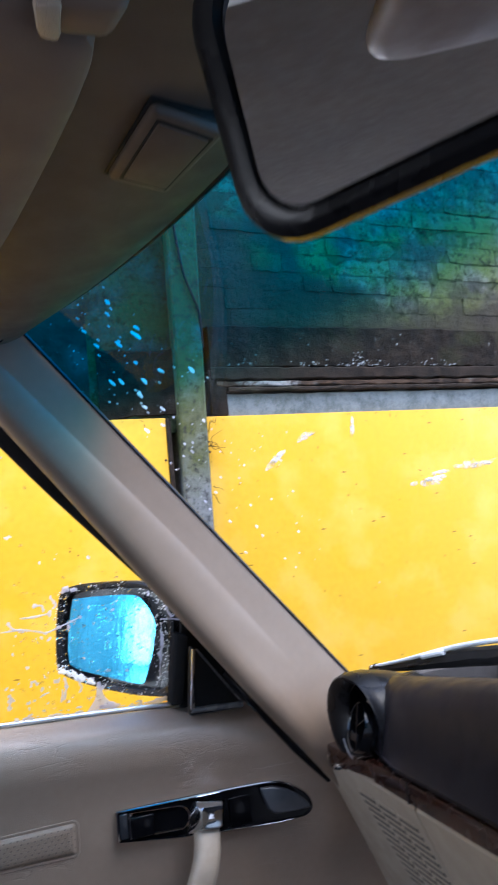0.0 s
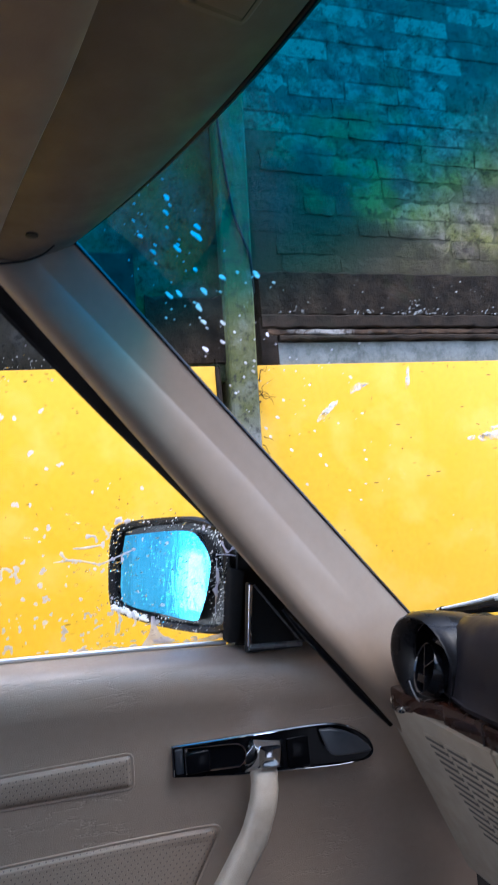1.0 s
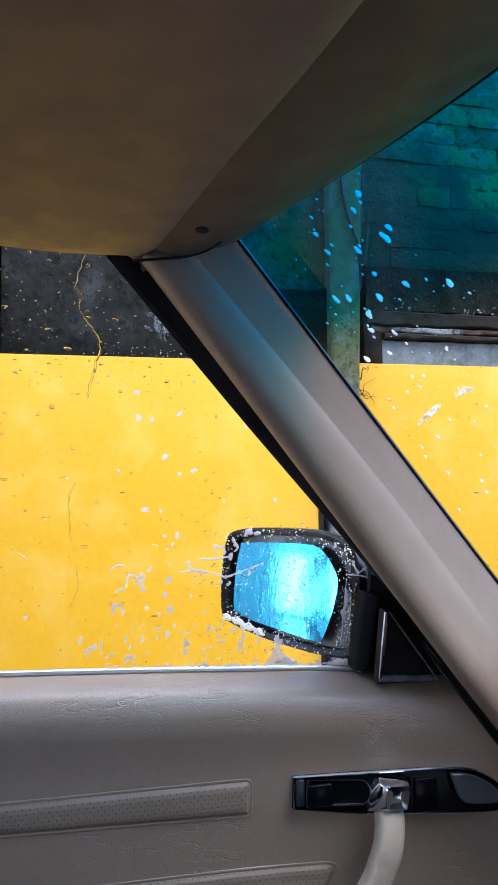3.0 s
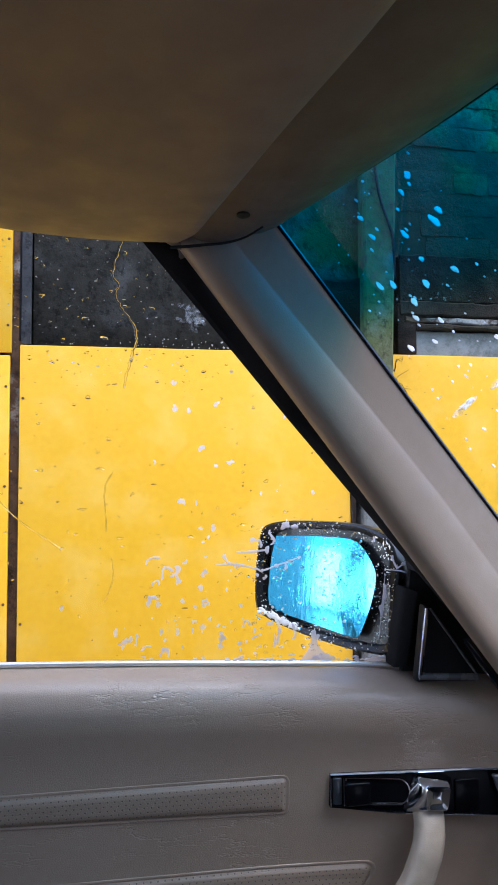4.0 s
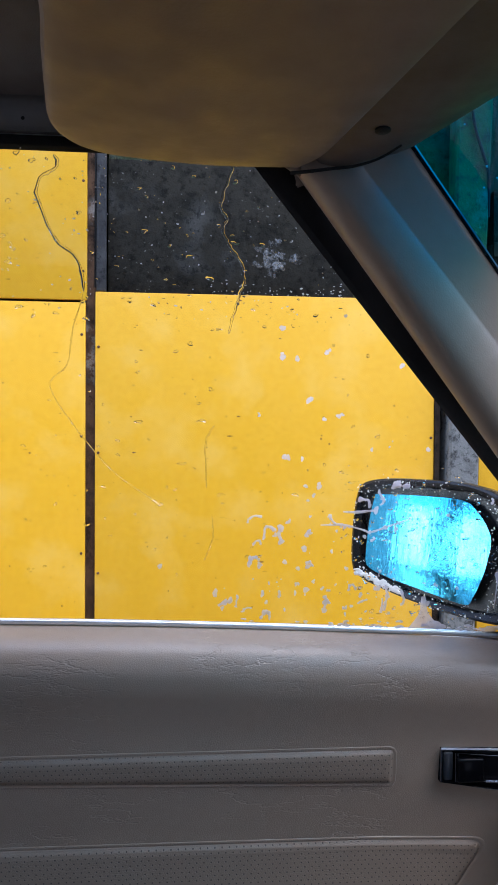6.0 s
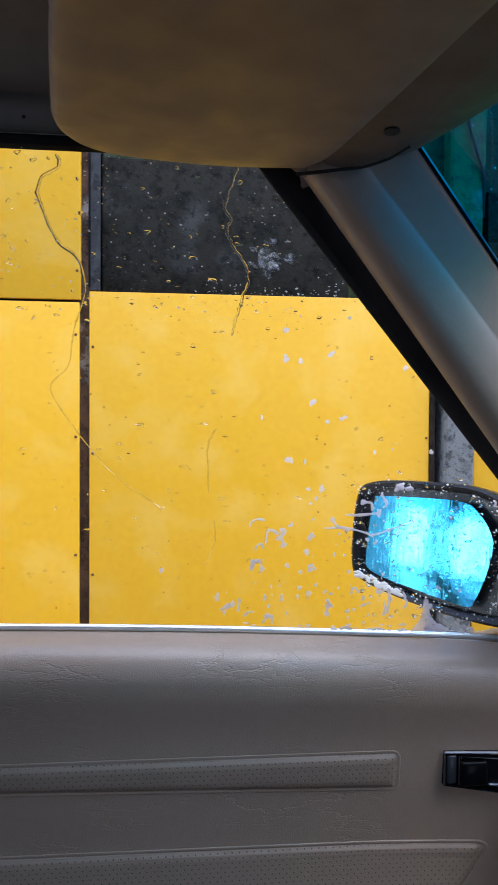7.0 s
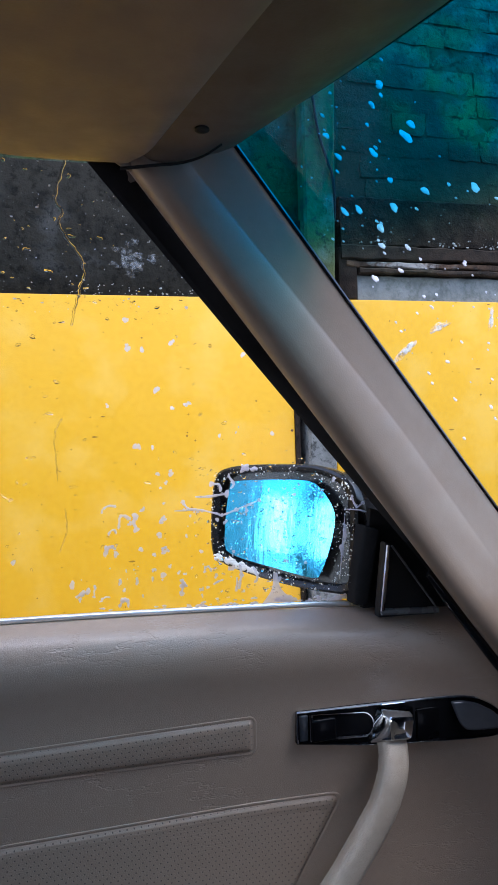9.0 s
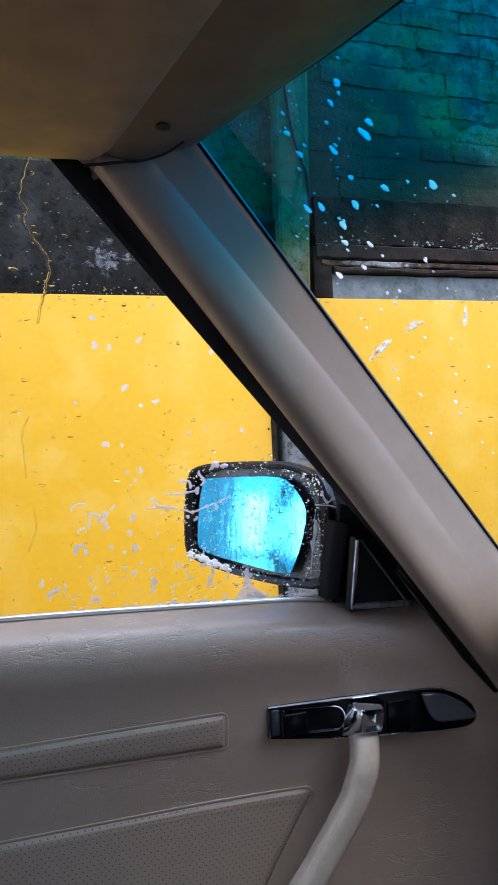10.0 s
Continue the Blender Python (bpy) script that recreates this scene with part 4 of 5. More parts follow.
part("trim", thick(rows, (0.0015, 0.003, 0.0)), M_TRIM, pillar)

# ---- header above the windscreen ----
header = thing("windscreen_header", (0.15, 0.5, 1.38), "brown beige padded header above the windscreen", "header", "structure")


def header_span(y):
    s = (y - MID) / 0.561
    front = screen_top(max(min(s, 1.0), -1.0))[0] - 0.002
    back = 0.01 if y < 0.66 else interp(y, (0.66, 0.76, 0.80), (0.01, 0.055, 0.085))
    if y > 0.745:
        front = min(front, interp(y, (0.745, 0.762, 0.785, 0.80), (0.170, 0.150, 0.120, 0.088)))
    return back, front


ys = [0.80, 0.795, 0.785, 0.775, 0.762, 0.75, 0.74, 0.72, 0.70] + [0.68 - 0.03 * k for k in range(36)]
rows = []
for y in ys:
    b, f = header_span(y)
    lift = 0.012 * max(0.0, (y - 0.76) / 0.04) ** 2
    rows.append([(b + (f - b) * v, y, z + (0.006 * (1 - min(1.0, abs(y - MID) / 0.5)) if v < 0.95 else 0) - lift * 0.4) for v, z in ((0.0, 1.44), (0.02, 1.415), (0.15, 1.402), (0.32, 1.390), (0.5, 1.381), (0.68, 1.379), (0.82, 1.382), (0.92, 1.388), (0.98, 1.395), (1.0, 1.402), (1.0, 1.42))])
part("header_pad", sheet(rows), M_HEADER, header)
# a black disc and a felt line stand for shade in hole and gap
part("screw_hole", loft([[(0.133 + r * math.cos(a), 0.697 + r * 1.1 * math.sin(a), 1.3800 - d) for a in (math.tau * s / 14 for s in range(14))] for r, d in ((0.0055, -0.004), (0.0055, 0.0012), (0.0045, 0.0018))]), M_RUBBER, header, "small dark screw hole")
part("seam", tube(spline([(0.080, 0.766, 1.3745), (0.092, 0.756, 1.3725), (0.108, 0.749, 1.3725), (0.124, 0.744, 1.373), (0.140, 0.732, 1.3745), (0.152, 0.716, 1.378)]), lambda t: 0.0016 - 0.0008 * t, 6), M_FELT, header, "dark gap at the pillar trim")
pad_pts = [(0.2055, 0.401), (0.2435, 0.411), (0.2595, 0.344), (0.2170, 0.332)]
bm = slab([(x, y, 1.397) for x, y in pad_pts], (0, 0, -0.0195), 0.004, 3)
catch = part("catch_pad", bm, M_HEADER, header, "moulded visor catch pad")
cx, cy = sum(p[0] for p in pad_pts) / 4, sum(p[1] for p in pad_pts) / 4
# two black plates put shade round the pad and into its groove
part("catch_shade", slab([(cx + (x - cx) * 1.07, cy + (y - cy) * 1.04, 1.397) for x, y in pad_pts], (0, 0, -0.0150), 0.001, 1), M_RUBBER, catch, "black plate standing for the shade round the pad")
part("catch_groove", slab([(cx + (x - cx) * 0.80, cy + (y - cy) * 0.86, 1.387) for x, y in pad_pts], (0, 0, -0.0100), 0.001, 1), M_RUBBER, catch, "black plate standing for the shaded groove")
part("catch_inset", slab([(cx + (x - cx) * 0.71, cy + (y - cy) * 0.80, 1.387) for x, y in pad_pts], (0, 0, -0.0112), 0.002, 2), M_HEADER, catch)

# ---- sun visor ----
visor = thing("sun_visor", (0.05, 0.55, 1.375), "padded beige sun visor folded up under the roof", "sun visor")


def visor_ring(shrink, dz):
    base = [(0.086, 0.768), (0.02, 0.7705), (-0.048, 0.7690), (-0.0755, 0.7590), (-0.0890, 0.7370), (-0.0930, 0.711), (-0.0892, 0.682), (-0.0780, 0.618), (-0.0695, 0.572), (-0.056, 0.45), (-0.045, 0.33), (-0.035, 0.300), (-0.01, 0.288), (0.06, 0.284), (0.14, 0.285), (0.172, 0.292), (0.186, 0.312), (0.161, 0.447), (0.138, 0.545), (0.119, 0.628), (0.107, 0.69), (0.099, 0.74)]
    c = Vector((0.045, 0.52))
    out = []
    for x, y in base:
        v = Vector((x, y)) - c
        k = 1 - shrink / v.length
        p = c + v * k
        z = interp(p.y, (0.28, 0.50, 0.66, 0.76), (1.3805, 1.3715, 1.369, 1.3775)) + 0.05 * max(0.0, 0.02 - p.x) + dz
        out.append((p.x, p.y, z))
    return [tuple(q) for q in spline(out + out[:1], 4)[:-1]]


bm = loft([visor_ring(0.02, 0.019), visor_ring(0.004, 0.018), visor_ring(0.0, 0.012), visor_ring(0.0, 0.006), visor_ring(0.003, 0.0012), visor_ring(0.010, -0.0012), visor_ring(0.03, -0.002), visor_ring(0.10, -0.003)])
twin = bm.copy()
part("cushion", bm, M_VISOR, visor)
driver_visor = thing("sun_visor", (0.05, 2 * MID - 0.55, 1.375), "padded beige sun visor on the driver side", "sun visor")
for v in twin.verts:
    v.co.y = 2 * MID - v.co.y
bmesh.ops.reverse_faces(twin, faces=twin.faces[:])
part("cushion", twin, M_VISOR, driver_visor)
part("hinge_nub", tube([(0.078, 0.764, 1.3825), (0.086, 0.774, 1.3820), (0.092, 0.782, 1.3825)], 0.0050, 10), M_VISOR, visor, "small pivot nub")
clip = thing("visor_clip", (0.18, 0.3, 1.39), "small beige plastic visor clip on the header", "clip")
part("hook", slab([(0.160, 0.272, 1.392), (0.166, 0.292, 1.392), (0.190, 0.290, 1.392), (0.196, 0.266, 1.392)], (0, 0, -0.017), 0.006, 3), M_VISOR, clip)
part("lip", slab([(0.158, 0.274, 1.381), (0.161, 0.292, 1.381), (0.170, 0.293, 1.381), (0.169, 0.272, 1.381)], (0, 0, -0.008), 0.003, 2), M_GRIP, clip, "paler rounded lip")

# ---- interior mirror ----
rvm = thing("rear_view_mirror", (0.25, 0.16, 1.29), "black framed rear-view mirror hanging above the dash", "mirror")
ax = Vector((0.5460, -0.8355, 0.059)).normalized()
az = Vector((-0.100, -0.262, 1.0)).normalized()
az = (az - ax * az.dot(ax)).normalized()
an = ax.cross(az).normalized()
if an.x > 0:
    an = -an
RO = Vector((0.2765, 0.1371, 1.3097)) + az * 0.0045


def oval(hw, hh, r, push):
    pts = []
    for qx, qz, a0 in ((1, 1, 0), (-1, 1, 90), (-1, -1, 180), (1, -1, 270)):
        for k in range(7):
            a = radians(a0 + 15 * k)
            pts.append(RO + ax * (qx * (hw - r) + r * math.cos(a)) + az * (qz * (hh - r) + r * math.sin(a)) + an * push)
    return pts


part("housing", loft([oval(0.098, 0.029, 0.016, -0.016), oval(0.112, 0.038, 0.021, -0.011), oval(0.116, 0.048, 0.023, 0.0), oval(0.115, 0.0475, 0.023, 0.004), oval(0.111, 0.044, 0.021, 0.0065), oval(0.1060, 0.0405, 0.018, 0.006), oval(0.1048, 0.0395, 0.017, 0.0018)], caps=True), M_SOFTBLACK, rvm, "black plastic housing")
part("glass", slab([p - an * 0.055 * (p - RO).dot(az) for p in oval(0.1045, 0.0392, 0.017, 0.0041)], an * -0.0005), M_MIRROR, rvm, "mirror glass", False)
part("stalk", tube(spline([RO - an * 0.02, RO - an * 0.045 + az * 0.03, Vector((0.285, 0.155, 1.385)), Vector((0.26, 0.16, 1.40))]), 0.008, 10, up=(0, 1, 0.1)), M_BLACK, rvm, "black stalk")

# ---- outside mirror ----
om = thing("door_mirror", (0.3, 1.0, 1.04), "wet black door mirror with blue tinted glass", "mirror")
P0 = Vector((0.233, 1.090, 0.0))
hx = Vector((0.613, -0.790, 0.0)).normalized()
hn = Vector((-0.790, -0.613, 0.11)).normalized()


def on_mirror(s, z, push=0.0):
    return P0 + hx * s + Vector((0, 0, z)) + hn * push + Vector((0.79, 0.613, 0)) * (z - 1.05) * 0.11


GL = [(0.002, 1.094), (0.06, 1.0965), (0.128, 1.096), (0.150, 1.084), (0.165, 1.064), (0.168, 1.048), (0.162, 1.018), (0.150, 0.988), (0.138, 0.980), (0.08, 0.987), (0.024, 0.994), (-0.002, 1.002), (-0.006, 1.012), (-0.004, 1.06)]
HO = [(-0.025, 1.085), (-0.020, 1.102), (-0.006, 1.111), (0.03, 1.116), (0.105, 1.117), (0.150, 1.113), (0.185, 1.098), (0.197, 1.075), (0.199, 1.04), (0.198, 1.00), (0.195, 0.968), (0.15, 0.964), (0.10, 0.967), (0.045, 0.974), (-0.008, 0.986), (-0.024, 1.003), (-0.027, 1.05)]


def ring_of(outline, k, push, c=(0.085, 1.042)):
    return [on_mirror(c[0] + (s - c[0]) * k, c[1] + (z - c[1]) * k, push) for s, z in (tuple(q)[:2] for q in spline([(s, z, 0) for s, z in outline + outline[:1]], 3)[:-1])]


part("housing", loft([ring_of(HO, 0.55, -0.075), ring_of(HO, 0.85, -0.060), ring_of(HO, 0.98, -0.03), ring_of(HO, 1.0, -0.004), ring_of(HO, 0.985, 0.003), ring_of(HO, 0.95, 0.005), ring_of(HO, 0.88, 0.0005), ring_of(HO, 0.86, -0.009)], caps=True), M_BLACK, om, "black plastic housing beaded with water")
hu = hn.cross(hx) if hn.cross(hx).z > 0 else hx.cross(hn)
lens_mid = on_mirror(0.08, 1.04, 0.0042)


def domed(p):
    """A point of the mirror's plane moved onto its convex glass, 1.2 m in radius and turned three degrees outwards."""
    v = p - lens_mid
    return p - hn * ((v.dot(hx) ** 2 + v.dot(hu) ** 2) / 2.4 + 0.052 * v.dot(hx) * (1 if hx.y > 0 else -1))


bm = sheet([[domed(p) for p in ring_of(GL, k, 0.0042, (0.08, 1.04))] for k in (1.0, 0.9, 0.8, 0.7, 0.6, 0.5, 0.4, 0.3, 0.2, 0.1, 0.02)], closed=True)
bm.verts.ensure_lookup_table()
bm.faces.new(bm.verts[-len(ring_of(GL, 1.0, 0.0)):])
part("glass", bm, M_BLUEMIRROR, om, "blue tinted convex mirror glass")
part("foot", slab([(0.350, 0.945, 0.955), (0.43, 0.945, 0.952), (0.40, 0.945, 1.03), (0.382, 0.945, 1.085), (0.366, 0.945, 1.112), (0.356, 0.945, 1.10), (0.350, 0.945, 1.05)], (-0.006, 0.04, 0), 0.008, 2), M_BLACK, om, "black mirror foot")

# ---- dashboard ----
dash = thing("dashboard", (0.6, 0.5, 0.7), "dark padded dashboard with wood strip and beige lower panel", "dashboard")
prof = ((0.80, 0.935), (0.70, 0.955), (0.63, 0.974), (0.585, 0.987), (0.560, 0.991), (0.543, 0.989), (0.530, 0.982), (0.522, 0.968), (0.517, 0.95), (0.513, 0.935), (0.510, 0.918), (0.508, 0.885), (0.511, 0.879), (0.53, 0.876))
rows = []
for k in range(40):
    y = 0.745 - 1.245 * k / 39
    rise = 0.150 * min(0.745 - y, 0.30)
    e = 0.016 * min(max(0.0, (y - 0.700) / 0.03), 1.0)
    rows.append([(x + (e if x < 0.55 else 0), y, z - 0.004 + rise * min(max((z - 0.90) / 0.07, 0.0), 1.0) if z > 0.90 else z + 0.030) for x, z in prof])
part("top_pad", sheet(rows), M_DASH, dash, "dark grained padded top")
part("end_shelf", slab([(0.57, 0.70, 0.940), (0.57, 0.875, 0.925), (0.72, 0.885, 0.90), (0.74, 0.70, 0.92)], (0, 0, -0.05), 0.01, 2), M_DASH, dash, "dark dash end below the screen")


def disc(cy, cz, r, x, n=28, sy=1.0, sz=1.0):
    return [(x, cy + r * sy * math.cos(a), cz + r * sz * math.sin(a)) for a in (math.tau * s / n for s in range(n))]


def rim(cy, cz, ry, rz, x):
    return disc(cy, cz, 1.0, x, 32, ry, rz)


VY, VZ = 0.7555, 0.942
pod = part("vent_pod", sheet([rim(0.777, 0.915, 0.068, 0.050, 0.64), rim(0.777, 0.928, 0.0715, 0.056, 0.58), rim(0.777, 0.934, 0.0715, 0.0565, 0.545), rim(0.777, 0.935, 0.0700, 0.0555, 0.528), rim(0.776, 0.935, 0.0665, 0.0530, 0.519), rim(0.774, 0.936, 0.0630, 0.0505, 0.5165), rim(0.771, 0.937, 0.0595, 0.0482, 0.517), rim(0.765, 0.9395, 0.0550, 0.0455, 0.5200), rim(VY + 0.002, VZ - 0.001, 0.0505, 0.0430, 0.5250), rim(VY, VZ, 0.0485, 0.0418, 0.528), rim(VY, VZ, 0.0480, 0.0414, 0.60)], closed=True), M_SOFTBLACK, dash, "black moulded air vent pod")
part("vent_back", slab(rim(VY, VZ, 0.0478, 0.0412, 0.590), (0.004, 0, 0)), M_RUBBER, pod, "dark throat", False)
part("vent_ring", sheet([rim(VY, VZ, 0.0482, 0.0415, 0.532), rim(VY, VZ, 0.0476, 0.0409, 0.5295), rim(VY, VZ, 0.0464, 0.0399, 0.5300), rim(VY, VZ, 0.0460, 0.0396, 0.56)], closed=True), M_GLOSSBLACK, pod, "glossy swivel ring")
ball = [[(0.564 - 0.036 * math.sin(t), VY + 0.0455 * math.cos(t) * math.cos(a), VZ + 0.0392 * math.cos(t) * math.sin(a)) for a in (math.tau * s / 28 for s in range(28))] for t in (radians(d) for d in (-10, 5, 20, 35, 50, 65, 78, 88))]
part("vent_ball", sheet(ball, closed=True), M_GLOSSBLACK, pod, "glossy black swivel nozzle")
o, e1, e2 = Vector((0.5150, VY + 0.006, VZ - 0.007)), Vector((0.25, 0.96, 0.1)).normalized(), Vector((0.30, -0.18, 0.94)).normalized()
nd = e1.cross(e2).normalized()
nd = nd if nd.x < 0 else -nd


def tilted(r, push):
    return [o + e1 * r * math.cos(a) + e2 * r * 0.95 * math.sin(a) + nd * push for a in (math.tau * s / 28 for s in range(28))]


def fin(a, r0, r1, h, name, label):
    """A thin upright blade across the nozzle, at the angle a."""
    w, v = e1 * math.cos(a) + e2 * math.sin(a), e2 * math.cos(a) - e1 * math.sin(a)
    part(name, slab([o + w * r0 - v * 0.0009, o + w * r1 - v * 0.0009, o + w * r1 + v * 0.0009, o + w * r0 + v * 0.0009], nd * -h), M_INK, pod, label)


part("nozzle_ring", sheet([tilted(0.0300, -0.016), tilted(0.0298, -0.002), tilted(0.0285, 0.0005), tilted(0.0268, -0.0008), tilted(0.0240, -0.016)], closed=True), M_GLOSSBLACK, pod, "glossy nozzle rim")
part("nozzle_throat", slab(tilted(0.0275, -0.013), nd * -0.002), M_RUBBER, pod, "dark throat", False)
fin(radians(52), -0.0262, 0.0262, 0.012, "vane", "diagonal vane")
fin(radians(-38), -0.0262, -0.003, 0.012, "vane", "short cross vane")
part("paddle", slab([o - e1 * 0.012 - e2 * 0.014, o + e1 * 0.010 - e2 * 0.019, o + e1 * 0.013 - e2 * 0.010, o - e1 * 0.009 - e2 * 0.006], nd * -0.003, 0.0008, 1), M_INK, pod, "flat air paddle")
# no slider: a pale line in place of the pod edge's glint
part("pod_glint", tube(spline([(0.5165, 0.800, 0.912), (0.5150, 0.792, 0.904), (0.5150, 0.784, 0.897), (0.5165, 0.776, 0.8925)]), 0.0009, 8, up=(1, 0, 0)), M_GREYPLASTIC, pod, "thin grey curve standing for the glint on the pod edge")
part("pod_foot", slab([(0.514, 0.846, 0.896), (0.514, 0.780, 0.896), (0.511, 0.726, 0.906), (0.511, 0.726, 0.887), (0.514, 0.790, 0.877), (0.514, 0.846, 0.866)], (0.06, 0, 0), 0.004), M_WOOD, dash, "glossy dark wood foot")
part("catch", slab([(0.509, 0.827, 0.8785), (0.509, 0.811, 0.8800), (0.509, 0.812, 0.8725), (0.509, 0.825, 0.8705)], (0.012, 0, 0), 0.002), M_CHROME, dash, "small bright catch")
part("wood_strip", box(0.5085, 0.53, -0.50, 0.724, 0.8860, 0.9075, 0.0025), M_WOOD, dash, "glossy dark wood strip")
part("wood_joint", box(0.5078, 0.52, 0.655, 0.657, 0.8865, 0.9072), M_RUBBER, dash, "thin joint")


def kick(y, d, push=0.0):
    """Down the slanted lower panel: d metres from its top."""
    return Vector((0.516 + 0.40 * d - 0.91 * push, y, 0.8815 - 0.91 * d - 0.40 * push))


def kick_panel(y0, y1):
    return thick([[kick(y, d, p) for d, p in ((0.0, -0.012), (0.0, 0.0), (0.002, 0.0025), (0.012, 0.003), (0.1, 0.003), (0.25, 0.003))] for y in (y0, y0 - 0.003, (y0 + y1) / 2, y1 + 0.003, y1)], (0.004, 0, 0.002))


kp = part("side_panel", kick_panel(0.872, 0.6575), M_KICK, dash, "beige plastic panel with louvre slots")
part("lower_panel", kick_panel(0.6545, -0.50), M_KICK, dash, "beige plastic lower panel")
for c in range(3):
    for r in range(13):
        d = 0.026 + 0.0095 * r
        y0 = 0.792 - 0.042 * c - 0.002 * r
        part("louvre", slab([kick(y0, d, 0.0028), kick(y0 - 0.035, d, 0.0028), kick(y0 - 0.035, d + 0.0040, 0.0028), kick(y0, d + 0.0040, 0.0028)], (-0.0012, 0, -0.0008), 0.0005, 1), M_KICK, kp)
        # a dark raised strip; the shade inside the slot is its colour
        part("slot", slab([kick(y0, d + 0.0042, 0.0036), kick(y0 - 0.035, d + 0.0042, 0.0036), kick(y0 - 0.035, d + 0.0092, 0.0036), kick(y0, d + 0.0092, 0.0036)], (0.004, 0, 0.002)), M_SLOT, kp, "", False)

# ---- wiper ----
wiper = thing("wiper", (0.75, 0.6, 0.97), "parked windscreen wiper with bright metal arm", "wiper")
arc = spline([(0.599, 0.857, 0.973), (0.612, 0.797, 0.987), (0.622, 0.737, 1.003), (0.631, 0.680, 1.016), (0.641, 0.620, 1.025), (0.662, 0.50, 1.034), (0.676, 0.35, 1.034), (0.676, 0.2, 1.02)])
part("blade", tube([p + Vector((0.004, 0, -0.003 - 0.007 * min(1, i / 26))) for i, p in enumerate(arc)], lambda t: 0.0034 + 0.0062 * min(1, t * 3), 8, 1.2), M_RUBBER, wiper, "black rubber blade")
part("blade_rail", tube([p + Vector((-0.001, 0, 0.001 + 0.005 * min(1, i / 30))) for i, p in enumerate(arc)], lambda t: 0.0020 + 0.0012 * min(1, t * 2.6), 10), M_SILVER, wiper, "bright metal rail")
part("tip_cap", tube([arc[0] + Vector((0.001, 0.004, -0.002)), arc[1], arc[2] + Vector((0.001, 0, -0.001))], 0.0042, 8), M_BLACK, wiper, "black end cap")
part("claw", tube([p + Vector((-0.004, 0, 0.001)) for p in arc[13:19]], 0.0034, 8), M_SILVER, wiper, "bright metal claw")
part("yoke", tube([p + Vector((-0.002, 0, -0.005 - 0.004 * min(1, i / 30))) for i, p in enumerate(arc) if i > 8], 0.0022, 8), M_GLOSSBLACK, wiper, "black yoke along the rail")

# ---- brick wall above the ledge ----
def brick_mesh(length, seed):
    """An old brick: uneven front, chipped outline."""
    r = random.Random(seed)
    nx, nz = 6, 2
    pts = []
    for k in range(nz + 1):
        for i in range(nx + 1):
            rim = i in (0, nx) or k in (0, nz)
            x = -length / 2 + length * i / nx + (r.uniform(-0.005, 0.005) if i in (0, nx) else r.uniform(-0.006, 0.006))
            z = -0.0295 + 0.059 * k / nz + (r.uniform(-0.0035, 0.002) if k == nz else r.uniform(-0.002, 0.0035))
            pts.append((x, r.uniform(0.0, 0.0025) if rim else r.uniform(-0.002, 0.0015), z))
    at = lambda i, k: k * (nx + 1) + i
    faces = [(at(i, k), at(i + 1, k), at(i + 1, k + 1), at(i, k + 1)) for k in range(nz) for i in range(nx)]
    ring = [at(i, 0) for i in range(nx + 1)] + [at(nx, k) for k in range(1, nz + 1)] + [at(i, nz) for i in range(nx - 1, -1, -1)] + [at(0, k) for k in range(nz - 1, 0, -1)]
    n0 = len(pts)
    pts += [(pts[q][0], 0.04, pts[q][2]) for q in ring]
    faces += [(ring[(i + 1) % len(ring)], ring[i], n0 + i, n0 + (i + 1) % len(ring)) for i in range(len(ring))]
    me = bpy.data.meshes.new("brick")
    me.from_pydata(pts, [], faces)
    me.shade_smooth()
    me.set_sharp_from_angle(angle=radians(50))
    me.materials.append(M_BRICK)
    return me


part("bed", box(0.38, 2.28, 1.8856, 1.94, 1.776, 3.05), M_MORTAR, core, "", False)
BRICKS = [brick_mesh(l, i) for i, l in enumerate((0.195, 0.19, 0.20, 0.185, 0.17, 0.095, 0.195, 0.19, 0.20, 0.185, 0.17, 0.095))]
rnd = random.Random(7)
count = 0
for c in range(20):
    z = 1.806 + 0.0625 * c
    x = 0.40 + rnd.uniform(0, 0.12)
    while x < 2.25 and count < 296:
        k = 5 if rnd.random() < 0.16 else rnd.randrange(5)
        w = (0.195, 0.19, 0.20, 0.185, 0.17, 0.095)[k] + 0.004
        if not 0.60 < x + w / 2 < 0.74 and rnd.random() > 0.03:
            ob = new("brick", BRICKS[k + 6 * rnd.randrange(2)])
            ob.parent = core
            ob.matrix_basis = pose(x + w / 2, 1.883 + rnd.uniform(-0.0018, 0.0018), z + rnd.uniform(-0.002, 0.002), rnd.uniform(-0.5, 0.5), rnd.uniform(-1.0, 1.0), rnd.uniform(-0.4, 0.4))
            count += 1
        x += w
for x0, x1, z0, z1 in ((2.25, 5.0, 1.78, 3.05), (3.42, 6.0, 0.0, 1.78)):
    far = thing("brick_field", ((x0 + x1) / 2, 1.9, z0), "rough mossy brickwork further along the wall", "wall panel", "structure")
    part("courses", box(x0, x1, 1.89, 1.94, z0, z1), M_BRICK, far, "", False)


# boards added only to give the door mirror upright pale bands
pale = thing("reflected_boards", (-4.2, 1.9, 0.0), "pale upright boards added to streak the door mirror reflection", "fence", "structure")
x = -1.46
for i in range(15):
    w = rnd.uniform(0.22, 0.44)
    part("board", box(x - w, x, 1.885 + 0.012 * (i % 2), 1.925, 0.0, 2.9, 0.004), (M_GATE, M_PALE, M_GATE, M_LEDGE)[i % 4], pale, "", False)
    x -= w + rnd.uniform(0.015, 0.05)


